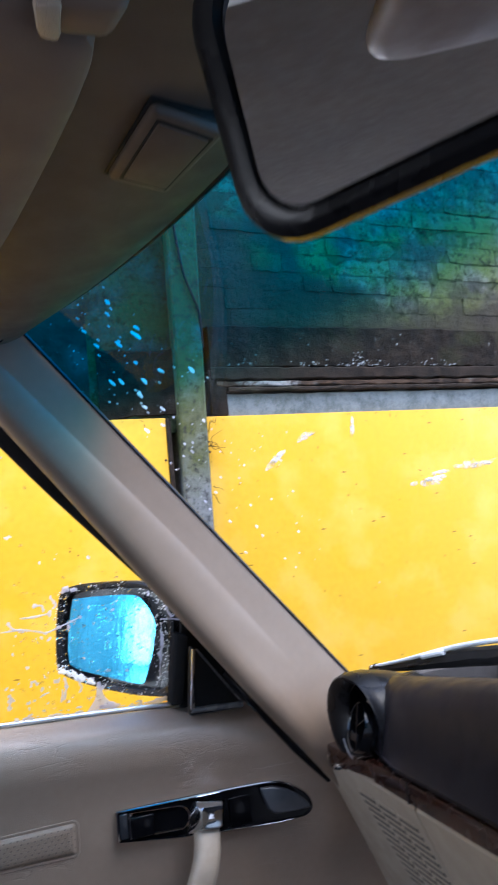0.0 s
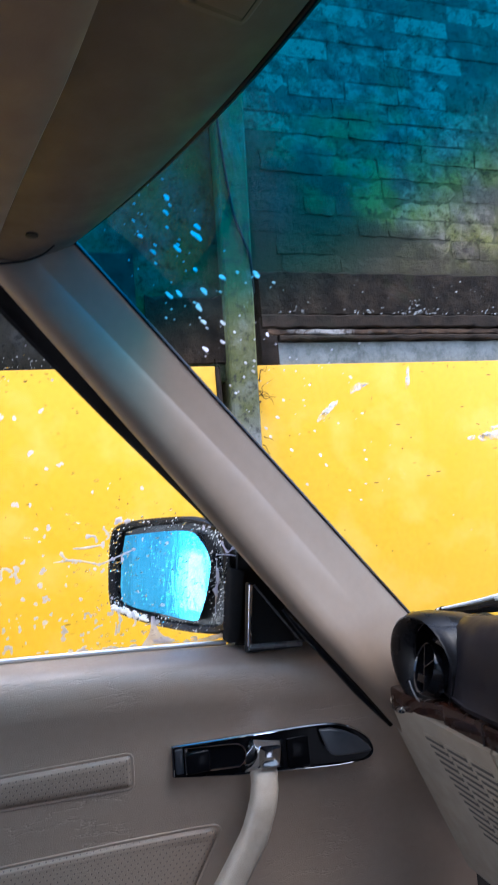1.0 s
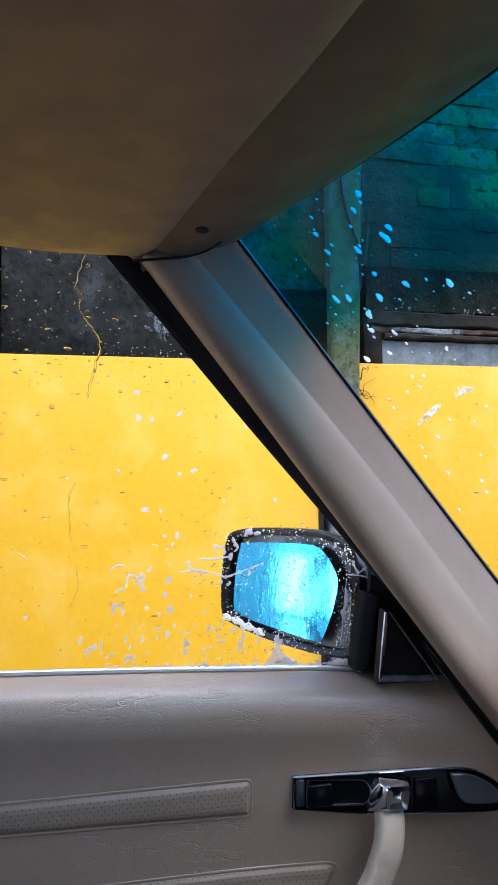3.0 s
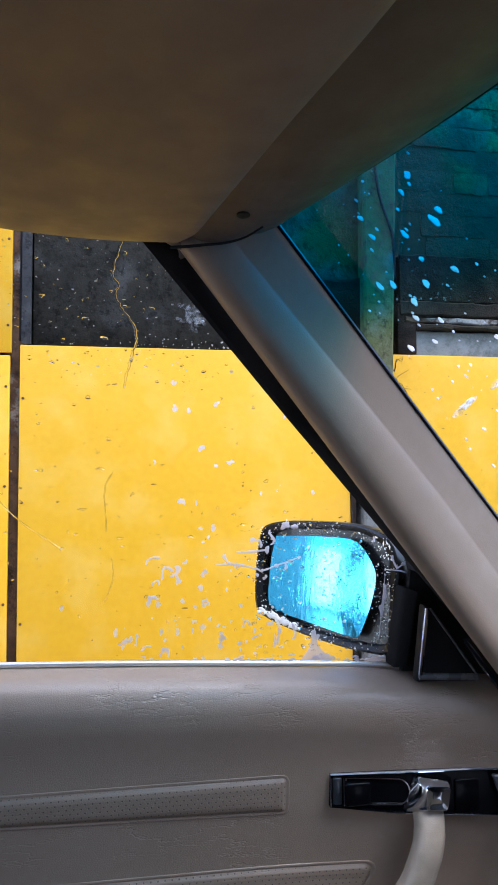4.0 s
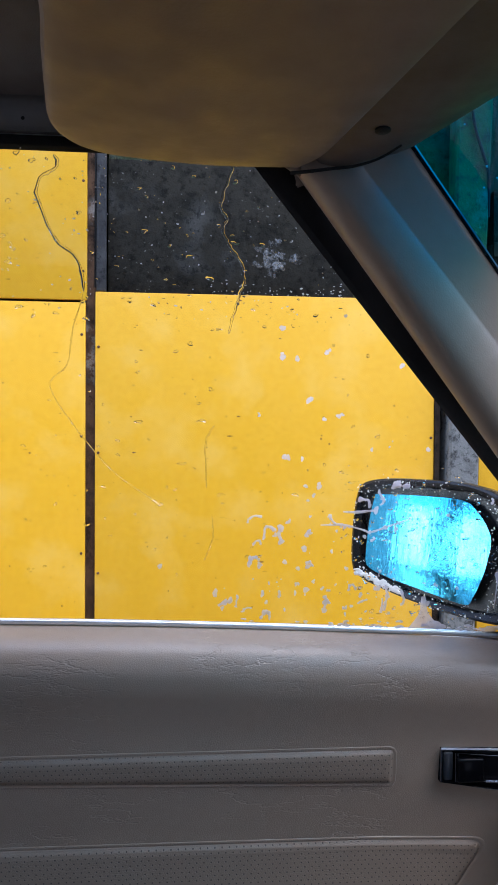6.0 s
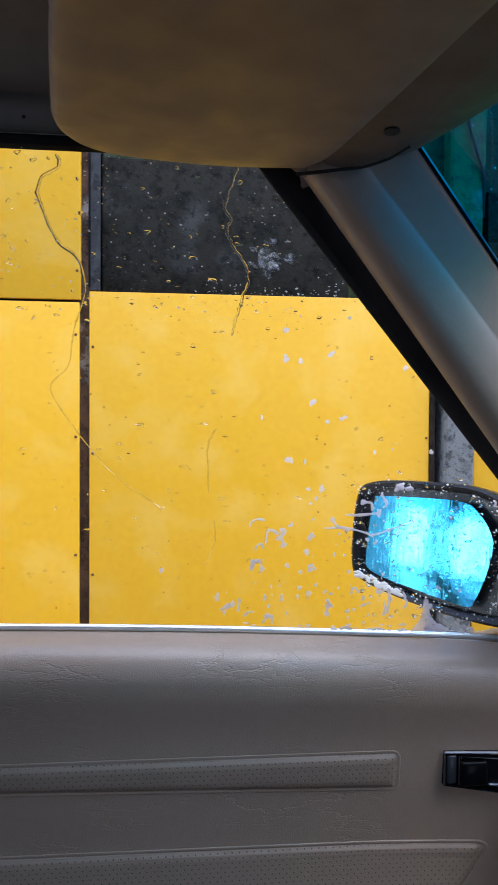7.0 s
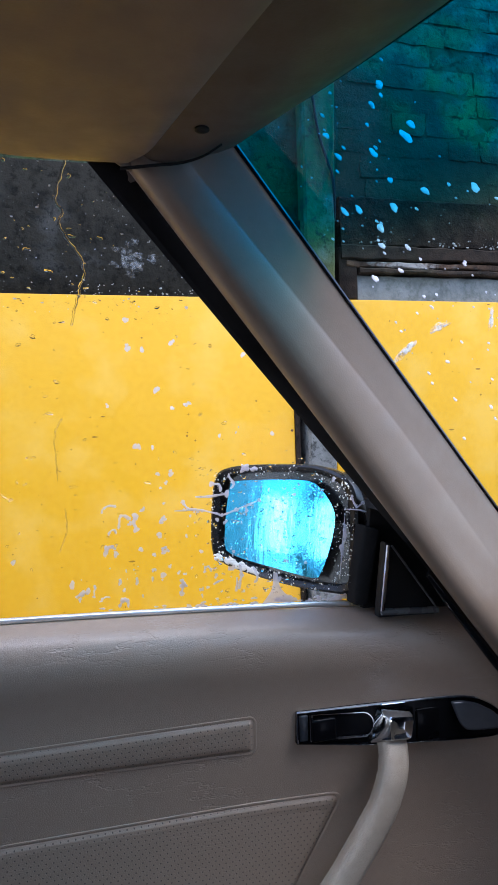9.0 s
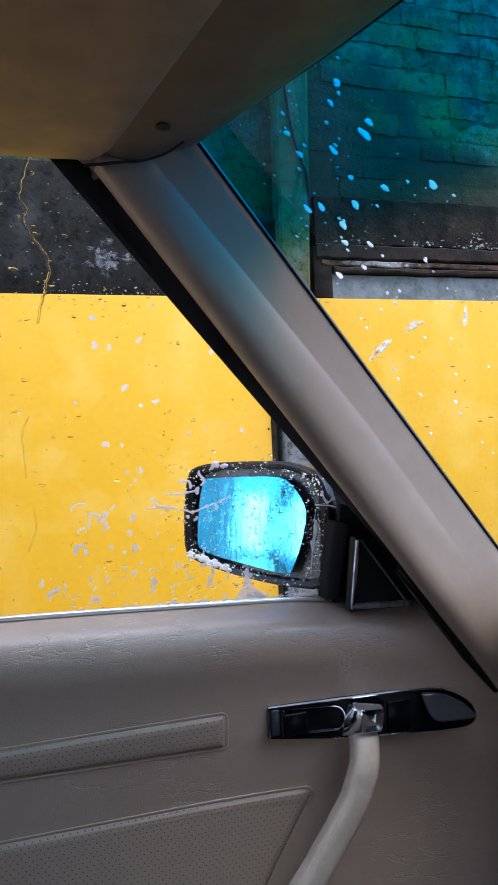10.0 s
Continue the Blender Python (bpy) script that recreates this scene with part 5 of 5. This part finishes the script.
# ---- water and foam on the glass ----
def blob(bm, place, across, up, out, w, h, d, rnd, lumps=0.25, n=10, base=True, droop=0.0):
    """A low, uneven dome on a surface."""
    ph = [rnd.uniform(0, 6.28) for _ in range(3)]
    rings = []
    for lvl, k in ((0.0, 1.0), (0.55, 0.86), (1.0, 0.45)) if not droop else ((0.0, 1.0), (0.5, 0.66), (1.0, 0.16)):
        ring = []
        for s in range(n):
            a = math.tau * s / n
            r = 1 + lumps * (math.sin(2 * a + ph[0]) * 0.5 + math.sin(3 * a + ph[1]) * 0.35 + math.sin(5 * a + ph[2]) * 0.25)
            ring.append(bm.verts.new(place + across * (w * k * r * math.cos(a)) + up * (h * (k * r * math.sin(a) - droop * lvl)) + out * (d * lvl)))
        rings.append(ring)
    for a, b in zip(rings, rings[1:]):
        for i in range(n):
            bm.faces.new((a[i], a[(i + 1) % n], b[(i + 1) % n], b[i]))
    bm.faces.new(rings[-1])
    if base:
        bm.faces.new(rings[0][::-1])


def side_frame(x, z):
    p = Vector((x, glass_y(z) + 0.0015, z))
    up = Vector((0, glass_y(z + 0.005) - glass_y(z - 0.005), 0.01)).normalized()
    return p, Vector((1, 0, 0)), up, Vector((1, 0, 0)).cross(up) * -1


def out_of(f):
    p, a, u, o = f
    return (p, a, u, o if o.y > 0 else -o)


def streak(bm, pts, w, d, rnd, frame=side_frame, base=True, wander=0.0):
    pts = [tuple(q)[:2] for q in spline([(x, z, 0) for x, z in pts], 5)]
    pts = [(x + rnd.gauss(0, wander), z) for x, z in pts]
    rings = []
    for i, (x, z) in enumerate(pts):
        p, a, u, o = out_of(frame(x, z))
        j, k = pts[min(i + 1, len(pts) - 1)], pts[max(i - 1, 0)]
        t = (a * (j[0] - k[0]) + u * (j[1] - k[1])).normalized()
        s = t.cross(o)
        e = w * (0.55 + 0.45 * rnd.random()) * (0.35 if i in (0, len(pts) - 1) else 1)
        rings.append([bm.verts.new(p + s * e * math.cos(math.pi * q / 7) + o * d * math.sin(math.pi * q / 7)) for q in range(8)])
    for a, b in zip(rings, rings[1:]):
        for i in range(8 if base else 7):
            bm.faces.new((a[i], a[(i + 1) % 8], b[(i + 1) % 8], b[i]))
    bm.faces.new(rings[0])
    bm.faces.new(rings[-1][::-1])


rnd = random.Random(11)
foam = bmesh.new()
FLECKS = [(0.132, 1.249), (0.09, 1.244), (0.104, 1.243), (0.088, 1.27), (0.118, 1.204), (0.149, 1.189), (0.135, 1.186), (0.07, 1.189), (0.097, 1.148), (0.115, 1.146), (0.134, 1.117), (0.12, 1.118), (0.123, 1.103), (0.103, 1.08), (0.123, 1.066), (0.121, 1.052), (0.101, 1.038), (0.115, 1.031), (0.126, 1.033), (0.113, 1.014), (0.124, 1.008), (0.029, 1.006), (0.096, 1.003), (0.144, 0.994), (0.164, 0.988), (0.207, 1.238)]


def fleck(x, z, r):
    """A small soft smear: a few overlapping beads along a short slanted line."""
    n = rnd.choice((1, 1, 2, 2))
    a = rnd.uniform(-0.3, 1.9)
    for k in range(n):
        q = r * (1.0 - 0.22 * k)
        blob(foam, *out_of(side_frame(x + 1.3 * r * k * math.cos(a), z + 1.3 * r * k * math.sin(a))), q * rnd.uniform(0.75, 1.15), q * rnd.uniform(0.8, 1.5), q * 0.06, rnd, 0.35, 12, False, 0.1)


def smear_line(pts, w):
    """A thin ragged smear of froth along a line, wider here and there."""
    streak(foam, pts, w, 0.0003, rnd, base=False, wander=w * 0.2)
    for k in range(len(pts)):
        if rnd.random() < 0.6:
            q = w * rnd.uniform(0.9, 1.7)
            blob(foam, *out_of(side_frame(*pts[k])), q, q * rnd.uniform(0.8, 1.4), 0.0003, rnd, 0.35, 12, False, 0.1)


def hook(x, z, r, drop):
    """A broken curl of foam, running downwards."""
    s = rnd.choice((-1, 1))
    kind = rnd.random()
    if kind < 0.4:
        pts = [(x - s * r * 1.1, z - r * rnd.uniform(0.2, 0.9)), (x - s * r * 0.4, z + r * 0.2), (x + s * r * 0.4, z), (x + s * r * 0.6, z - r * 0.6 - drop)]
    elif kind < 0.75:
        pts = [(x, z), (x + s * r * 0.3, z - r * 0.7), (x - s * r * 0.1, z - r * 1.3 - drop)]
    else:
        pts = [(x - r, z - r * 0.5), (x, z), (x + r * 1.1, z + r * rnd.uniform(-0.2, 0.5))]
    smear_line(pts, r * rnd.uniform(0.26, 0.40))
    if rnd.random() < 0.5:
        fleck(x + rnd.uniform(-1, 1) * r * 1.5, z - r * rnd.uniform(0.5, 1.5), r * 0.3)


for x, z in FLECKS:
    fleck(x, z, rnd.uniform(0.0018, 0.0032))
for i in range(70):
    x, z = rnd.gauss(0.16, 0.08), 0.975 + abs(rnd.gauss(0, 0.10))
    if x < 0.33 and z < 1.30:
        fleck(x, z, rnd.choice((0.0006, 0.0008, 0.0011, 0.0016, 0.0021)))
for i in range(46):
    x = 0.34 - abs(rnd.gauss(0, 0.16))
    r = rnd.uniform(0.0007, 0.0022)
    blob(foam, *out_of(side_frame(x, sill_z(x) + 0.008 + abs(rnd.gauss(0, 0.003)))), r * 2.0, r, 0.0004, rnd, 0.5, 10, False, 0.1)
for i in range(150):
    x, z = rnd.uniform(-0.2, 0.13), rnd.uniform(1.275, 1.398)
    r = rnd.choice((0.0003, 0.0004, 0.0005, 0.0007))
    blob(foam, *out_of(side_frame(x, z)), r * rnd.uniform(0.8, 2.2), r * rnd.uniform(0.8, 1.6), 0.0006, rnd, 0.4, 8, False)
# curls low on the pane
for x, z in ((0.069, 1.087), (0.082, 1.074), (0.096, 1.074), (0.073, 1.06), (0.068, 1.042), (0.126, 1.037), (0.051, 1.004), (0.039, 0.996), (0.063, 0.99), (0.083, 0.984), (0.184, 0.995), (0.144, 1.0), (0.172, 1.012), (0.205, 0.998)):
    hook(x, z, rnd.uniform(0.0035, 0.0065), rnd.uniform(0.001, 0.009))
for pts, w in (([(0.138, 1.077), (0.163, 1.0765), (0.184, 1.071), (0.190, 1.069), (0.206, 1.074), (0.232, 1.083)], 0.0013), ([(0.160, 1.091), (0.175, 1.0905), (0.195, 1.0925)], 0.0016), ([(0.147, 1.086), (0.152, 1.079), (0.16, 1.077)], 0.0013), ([(0.331, 1.021), (0.336, 1.035), (0.334, 1.05)], 0.0018), ([(0.343, 1.08), (0.349, 1.068), (0.357, 1.072)], 0.0013), ([(0.335, 1.066), (0.352, 1.064), (0.362, 1.061)], 0.001), ([(0.328, 0.985), (0.331, 1.01), (0.335, 1.06)], 0.0007), ([(0.209, 1.012), (0.211, 1.0), (0.208, 0.988)], 0.0018), ([(0.225, 1.008), (0.229, 0.996), (0.226, 0.990)], 0.0016), ([(0.197, 1.112), (0.203, 1.102), (0.199, 1.098)], 0.0016), ([(0.178, 1.104), (0.186, 1.103), (0.188, 1.097)], 0.0016)):
    smear_line(pts, w * 1.1)
for k in range(10):
    blob(foam, *out_of(side_frame(0.206 + 0.022 * rnd.random(), 1.117 + 0.005 * rnd.random())), rnd.uniform(0.002, 0.004), rnd.uniform(0.0015, 0.003), 0.0009, rnd, 0.4, 12, False, 0.4)
peak = []
for k in range(13):
    f = k / 12
    p, a, u, o = out_of(side_frame(0.2505, 0.999 - 0.034 * f))
    half = 0.0022 + 0.0145 * f ** 2.4 + 0.0006 * math.sin(9 * f)
    peak.append([p + a * (half * c + (0.004 * f * f if c > 0 else 0)) + o * (0.0009 * (1 - c * c)) for c in (-1, -0.75, -0.4, 0, 0.4, 0.75, 1)])
verts = [[foam.verts.new(q) for q in r] for r in peak]
for a, b in zip(verts, verts[1:]):
    for i in range(6):
        foam.faces.new((a[i], a[i + 1], b[i + 1], b[i]))
for x, z, w, h in ((0.264, 0.968, 0.010, 0.005), (0.342, 0.965, 0.012, 0.004), (0.326, 0.963, 0.012, 0.003), (0.332, 1.019, 0.003, 0.006)):
    blob(foam, *out_of(side_frame(x, z)), w, h, 0.0009, rnd, 0.35, 14, False)
soap = link("soap_foam", foam, M_FOAM)
tagged(soap, "white soap foam flecks and streaks on the side window", "soap foam", kind="stuff")

water = bmesh.new()
for pts, w in (([(-0.106, 1.394), (-0.106, 1.386), (-0.12, 1.379), (-0.124, 1.365), (-0.112, 1.336), (-0.096, 1.322), (-0.092, 1.297)], 0.0015), ([(-0.092, 1.297), (-0.105, 1.264), (-0.112, 1.235), (-0.129, 1.214), (-0.105, 1.172), (-0.073, 1.133), (-0.029, 1.1)], 0.0006), ([(0.039, 1.396), (0.032, 1.379), (0.028, 1.363), (0.033, 1.356), (0.030, 1.347), (0.037, 1.335), (0.044, 1.327), (0.049, 1.318), (0.050, 1.307), (0.046, 1.296), (0.044, 1.287), (0.040, 1.274), (0.038, 1.264)], 0.0014), ([(0.026, 1.179), (0.018, 1.162), (0.019, 1.116)], 0.0008), ([(0.025, 1.087), (0.026, 1.064), (0.017, 1.04)], 0.0007)):
    streak(water, pts, w * 1.1, w * 0.8, rnd, wander=w * 0.35)
for i in range(760):
    kind = rnd.random()
    if kind < 0.22:
        x, z = rnd.uniform(-0.2, 0.16), rnd.uniform(1.27, 1.395)
    elif kind < 0.68:
        x, z = rnd.uniform(0.16, 0.35), rnd.uniform(0.97, 1.13)
    else:
        x, z = rnd.uniform(-0.25, 0.3), rnd.uniform(1.02, 1.3)
    if x < interp(z, (0.955, 1.012, 1.05, 1.397), (0.34, 0.345, 0.35, 0.05)):
        r = rnd.choice((0.0004, 0.0005, 0.0007, 0.0009, 0.0013, 0.0017)) * rnd.uniform(0.7, 1.1)
        blob(water, *out_of(side_frame(x, z)), r * rnd.uniform(0.8, 2.2), r, r * 0.45, rnd, 0.6, 8)
drops = link("water_drops", water, M_DROP)
tagged(drops, "clear water drops and trickles on the side window", "water drops", kind="stuff")


def screen_frame(s, v):
    p, q, r = screen_at(s, v), screen_at(s + 0.01, v), screen_at(s, v - 0.01)
    a, u = (p - q).normalized(), (r - p).normalized()
    o = a.cross(u).normalized()
    if o.x < 0:
        o = -o
    return p + o * 0.001, a, u, o


front = bmesh.new()
SPLASH = [(0.785, 0.045), (0.865, 0.05), (0.825, 0.095), (0.87, 0.08), (0.775, 0.095), (0.76, 0.085), (0.83, 0.135), (0.8, 0.165), (0.915, 0.15), (0.895, 0.155), (0.85, 0.17), (0.9, 0.215), (0.87, 0.23), (0.9, 0.26), (0.895, 0.31), (0.895, 0.33), (0.745, 0.185), (0.94, 0.26), (0.885, 0.19), (0.955, 0.34), (0.925, 0.43), (0.91, 0.53), (0.76, 0.03), (0.96, 0.445), (0.965, 0.465), (0.95, 0.505), (0.975, 0.59), (0.915, 0.555)]
for s, v in SPLASH:
    r = rnd.uniform(0.0018, 0.0031) * (1.0 if v < 0.28 else 0.62)
    blob(front, *screen_frame(s, v), r, r * rnd.uniform(1.1, 1.9), 0.0012, rnd, 0.3, 12, False)
for i in range(110):
    s, v = rnd.gauss(0.86, 0.07), abs(rnd.gauss(0.26, 0.20))
    if s < 0.985:
        r = rnd.choice((0.0005, 0.0008, 0.0012))
        blob(front, *screen_frame(s, v), r, r * rnd.uniform(1.0, 1.8), 0.0008, rnd, 0.25, 8, False)
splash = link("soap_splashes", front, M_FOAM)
tagged(splash, "white soap splashes on the windscreen", "soap foam", kind="stuff")


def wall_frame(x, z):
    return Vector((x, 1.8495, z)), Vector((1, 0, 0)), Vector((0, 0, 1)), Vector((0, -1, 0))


# these patches paint the white glare seen on the yellow sheets
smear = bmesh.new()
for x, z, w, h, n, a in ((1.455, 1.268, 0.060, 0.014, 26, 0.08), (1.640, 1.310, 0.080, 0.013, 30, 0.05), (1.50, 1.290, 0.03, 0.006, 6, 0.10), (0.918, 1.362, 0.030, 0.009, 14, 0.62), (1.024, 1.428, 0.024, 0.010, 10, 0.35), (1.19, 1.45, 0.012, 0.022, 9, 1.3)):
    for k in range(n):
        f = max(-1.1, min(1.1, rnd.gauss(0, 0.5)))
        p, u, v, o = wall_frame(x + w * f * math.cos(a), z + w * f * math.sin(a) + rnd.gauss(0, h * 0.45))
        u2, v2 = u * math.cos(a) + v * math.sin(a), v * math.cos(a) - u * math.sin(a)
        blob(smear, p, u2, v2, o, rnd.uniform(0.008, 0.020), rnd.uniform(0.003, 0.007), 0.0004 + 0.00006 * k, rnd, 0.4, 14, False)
glare_ob = link("glare_patches", smear, M_GLARE)
tagged(glare_ob, "thin white film patches standing for wet glare on the yellow sheets", "soap foam", kind="stuff")

wet = bmesh.new()
for i in range(340):
    k = rnd.random()
    if k < 0.62:
        a = rnd.choice(range(len(HO)))
        (s0, z0), (s1, z1) = HO[a], HO[(a + 1) % len(HO)]
        f, g = rnd.random(), rnd.uniform(0.80, 1.0)
        s, z = s0 + (s1 - s0) * f, z0 + (z1 - z0) * f
        s, z = 0.085 + (s - 0.085) * g, 1.042 + (z - 1.042) * g
    else:
        s, z = rnd.uniform(0.165, 0.196), rnd.uniform(0.975, 1.10)
    r = rnd.choice((0.0003, 0.0004, 0.0005, 0.0006, 0.0010))
    blob(wet, on_mirror(s, z, 0.0052), hx, Vector((0, 0, 1)), hn, r * rnd.uniform(0.8, 1.6), r * rnd.uniform(0.8, 1.6), 0.0009, rnd, 0.4, 8, False)
for k in range(40):
    f = rnd.random()
    blob(wet, on_mirror(-0.012 + 0.070 * f + rnd.gauss(0, 0.0015), 0.9945 - 0.0165 * f + rnd.gauss(0, 0.0018), 0.0054), hx, Vector((0, 0, 1)), hn, rnd.uniform(0.003, 0.006), rnd.uniform(0.002, 0.0038), 0.0012, rnd, 0.35, 12, False)
beads = link("foam_beads", wet, M_SUDS)
tagged(beads, "tiny soapy beads on the black mirror housing", "soap foam", kind="stuff")

# ---- lime, splashes and roots on the wall ----
lime = bmesh.new()
for i in range(150):
    k = rnd.random()
    if k < 0.55:
        x, z = rnd.choice((1.20, 1.26, 1.30, 1.42, 1.51, 1.62, 0.86, 1.07)) + rnd.gauss(0, 0.035), 1.652 + abs(rnd.gauss(0, 0.010))
    elif k < 0.75:
        x, z = 1.262 + rnd.gauss(0, 0.012), rnd.uniform(1.655, 1.705)
    else:
        x, z = rnd.uniform(0.80, 1.9), rnd.uniform(1.65, 1.76)
    r = rnd.choice((0.0007, 0.0010, 0.0015, 0.0024))
    blob(lime, Vector((x, 1.8645, z)), Vector((1, 0, 0)), Vector((0, 0, 1)), Vector((0, -1, 0)), r * rnd.uniform(0.8, 2.2), r * rnd.uniform(0.7, 1.4), 0.0025, rnd, 0.5, 8, False)
for i in range(60):
    x, z = rnd.uniform(0.05, 0.39), 1.503 + abs(rnd.gauss(0, 0.018))
    r = rnd.choice((0.0008, 0.0012, 0.0018))
    blob(lime, Vector((x, 1.8719, z)), Vector((1, 0, 0)), Vector((0, 0, 1)), Vector((0, -1, 0)), r * rnd.uniform(0.8, 1.8), r * rnd.uniform(0.8, 1.6), 0.0008 + 0.0004 * rnd.random(), rnd, 0.5, 8, False)
lime_ob = link("lime_drips", lime, M_LIME)
tagged(lime_ob, "white lime drips and splashes on the dark render", "lime drips", kind="stuff")

bloom = bmesh.new()
for i in range(26):
    x, z = 0.200 + rnd.gauss(0, 0.020), 1.588 + rnd.gauss(0, 0.020)
    blob(bloom, Vector((x, 1.8718, z)), Vector((1, 0, 0)), Vector((0, 0, 1)), Vector((0, -1, 0)), rnd.uniform(0.006, 0.016), rnd.uniform(0.005, 0.012), 0.0004 + 0.00012 * i, rnd, 0.6, 14, False)
bloom_ob = link("lime_bloom", bloom, M_BLOOM)
tagged(bloom_ob, "smoky grey lime bloom on the dark plaster", "stain", kind="stuff")

roots = thing("dry_roots", (0.72, 1.83, 1.30), "thin dry brown roots clinging beside the concrete post", "roots")
for i in range(11):
    x0, z0 = (rnd.uniform(0.700, 0.722), rnd.uniform(1.27, 1.50)) if i < 9 else (rnd.uniform(0.575, 0.615), rnd.uniform(1.46, 1.53))
    d = rnd.uniform(-1.2, 0.9) if i < 9 else rnd.uniform(1.8, 4.0)
    n = rnd.uniform(0.025, 0.07)
    pts = [(x0 + n * f * math.cos(d) + rnd.gauss(0, 0.004), 1.835 - 0.010 * math.sin(3.1 * f), z0 + n * f * math.sin(d) + rnd.gauss(0, 0.004)) for f in (0, 0.3, 0.6, 1.0)]
    part("root", tube(spline(pts, 4), lambda t: 0.0013 - 0.0009 * t, 5, up=(0, 1, 0.1)), M_TIMBER, roots)

chips = bmesh.new()
for i in range(110):
    x = rnd.uniform(-0.21, 0.58) if i % 2 else rnd.uniform(0.73, 2.0)
    z = rnd.choice((rnd.uniform(0.9, 1.49), 1.495 - abs(rnd.gauss(0, 0.012))))
    r = rnd.choice((0.0006, 0.0008, 0.0010, 0.0014, 0.0018))
    a = rnd.gauss(0.1, 0.5)
    u, v = Vector((math.cos(a), 0, math.sin(a))), Vector((-math.sin(a), 0, math.cos(a)))
    blob(chips, Vector((x, 1.8497, z)), u, v, Vector((0, -1, 0)), r * rnd.uniform(1.0, 3.2), r * rnd.uniform(0.5, 0.9), 0.0004, rnd, 0.6, 8, False)
chips_ob = link("paint_chips", chips, M_RUST)
tagged(chips_ob, "small dark chips and scratches in the yellow paint", "paint chips", kind="stuff")
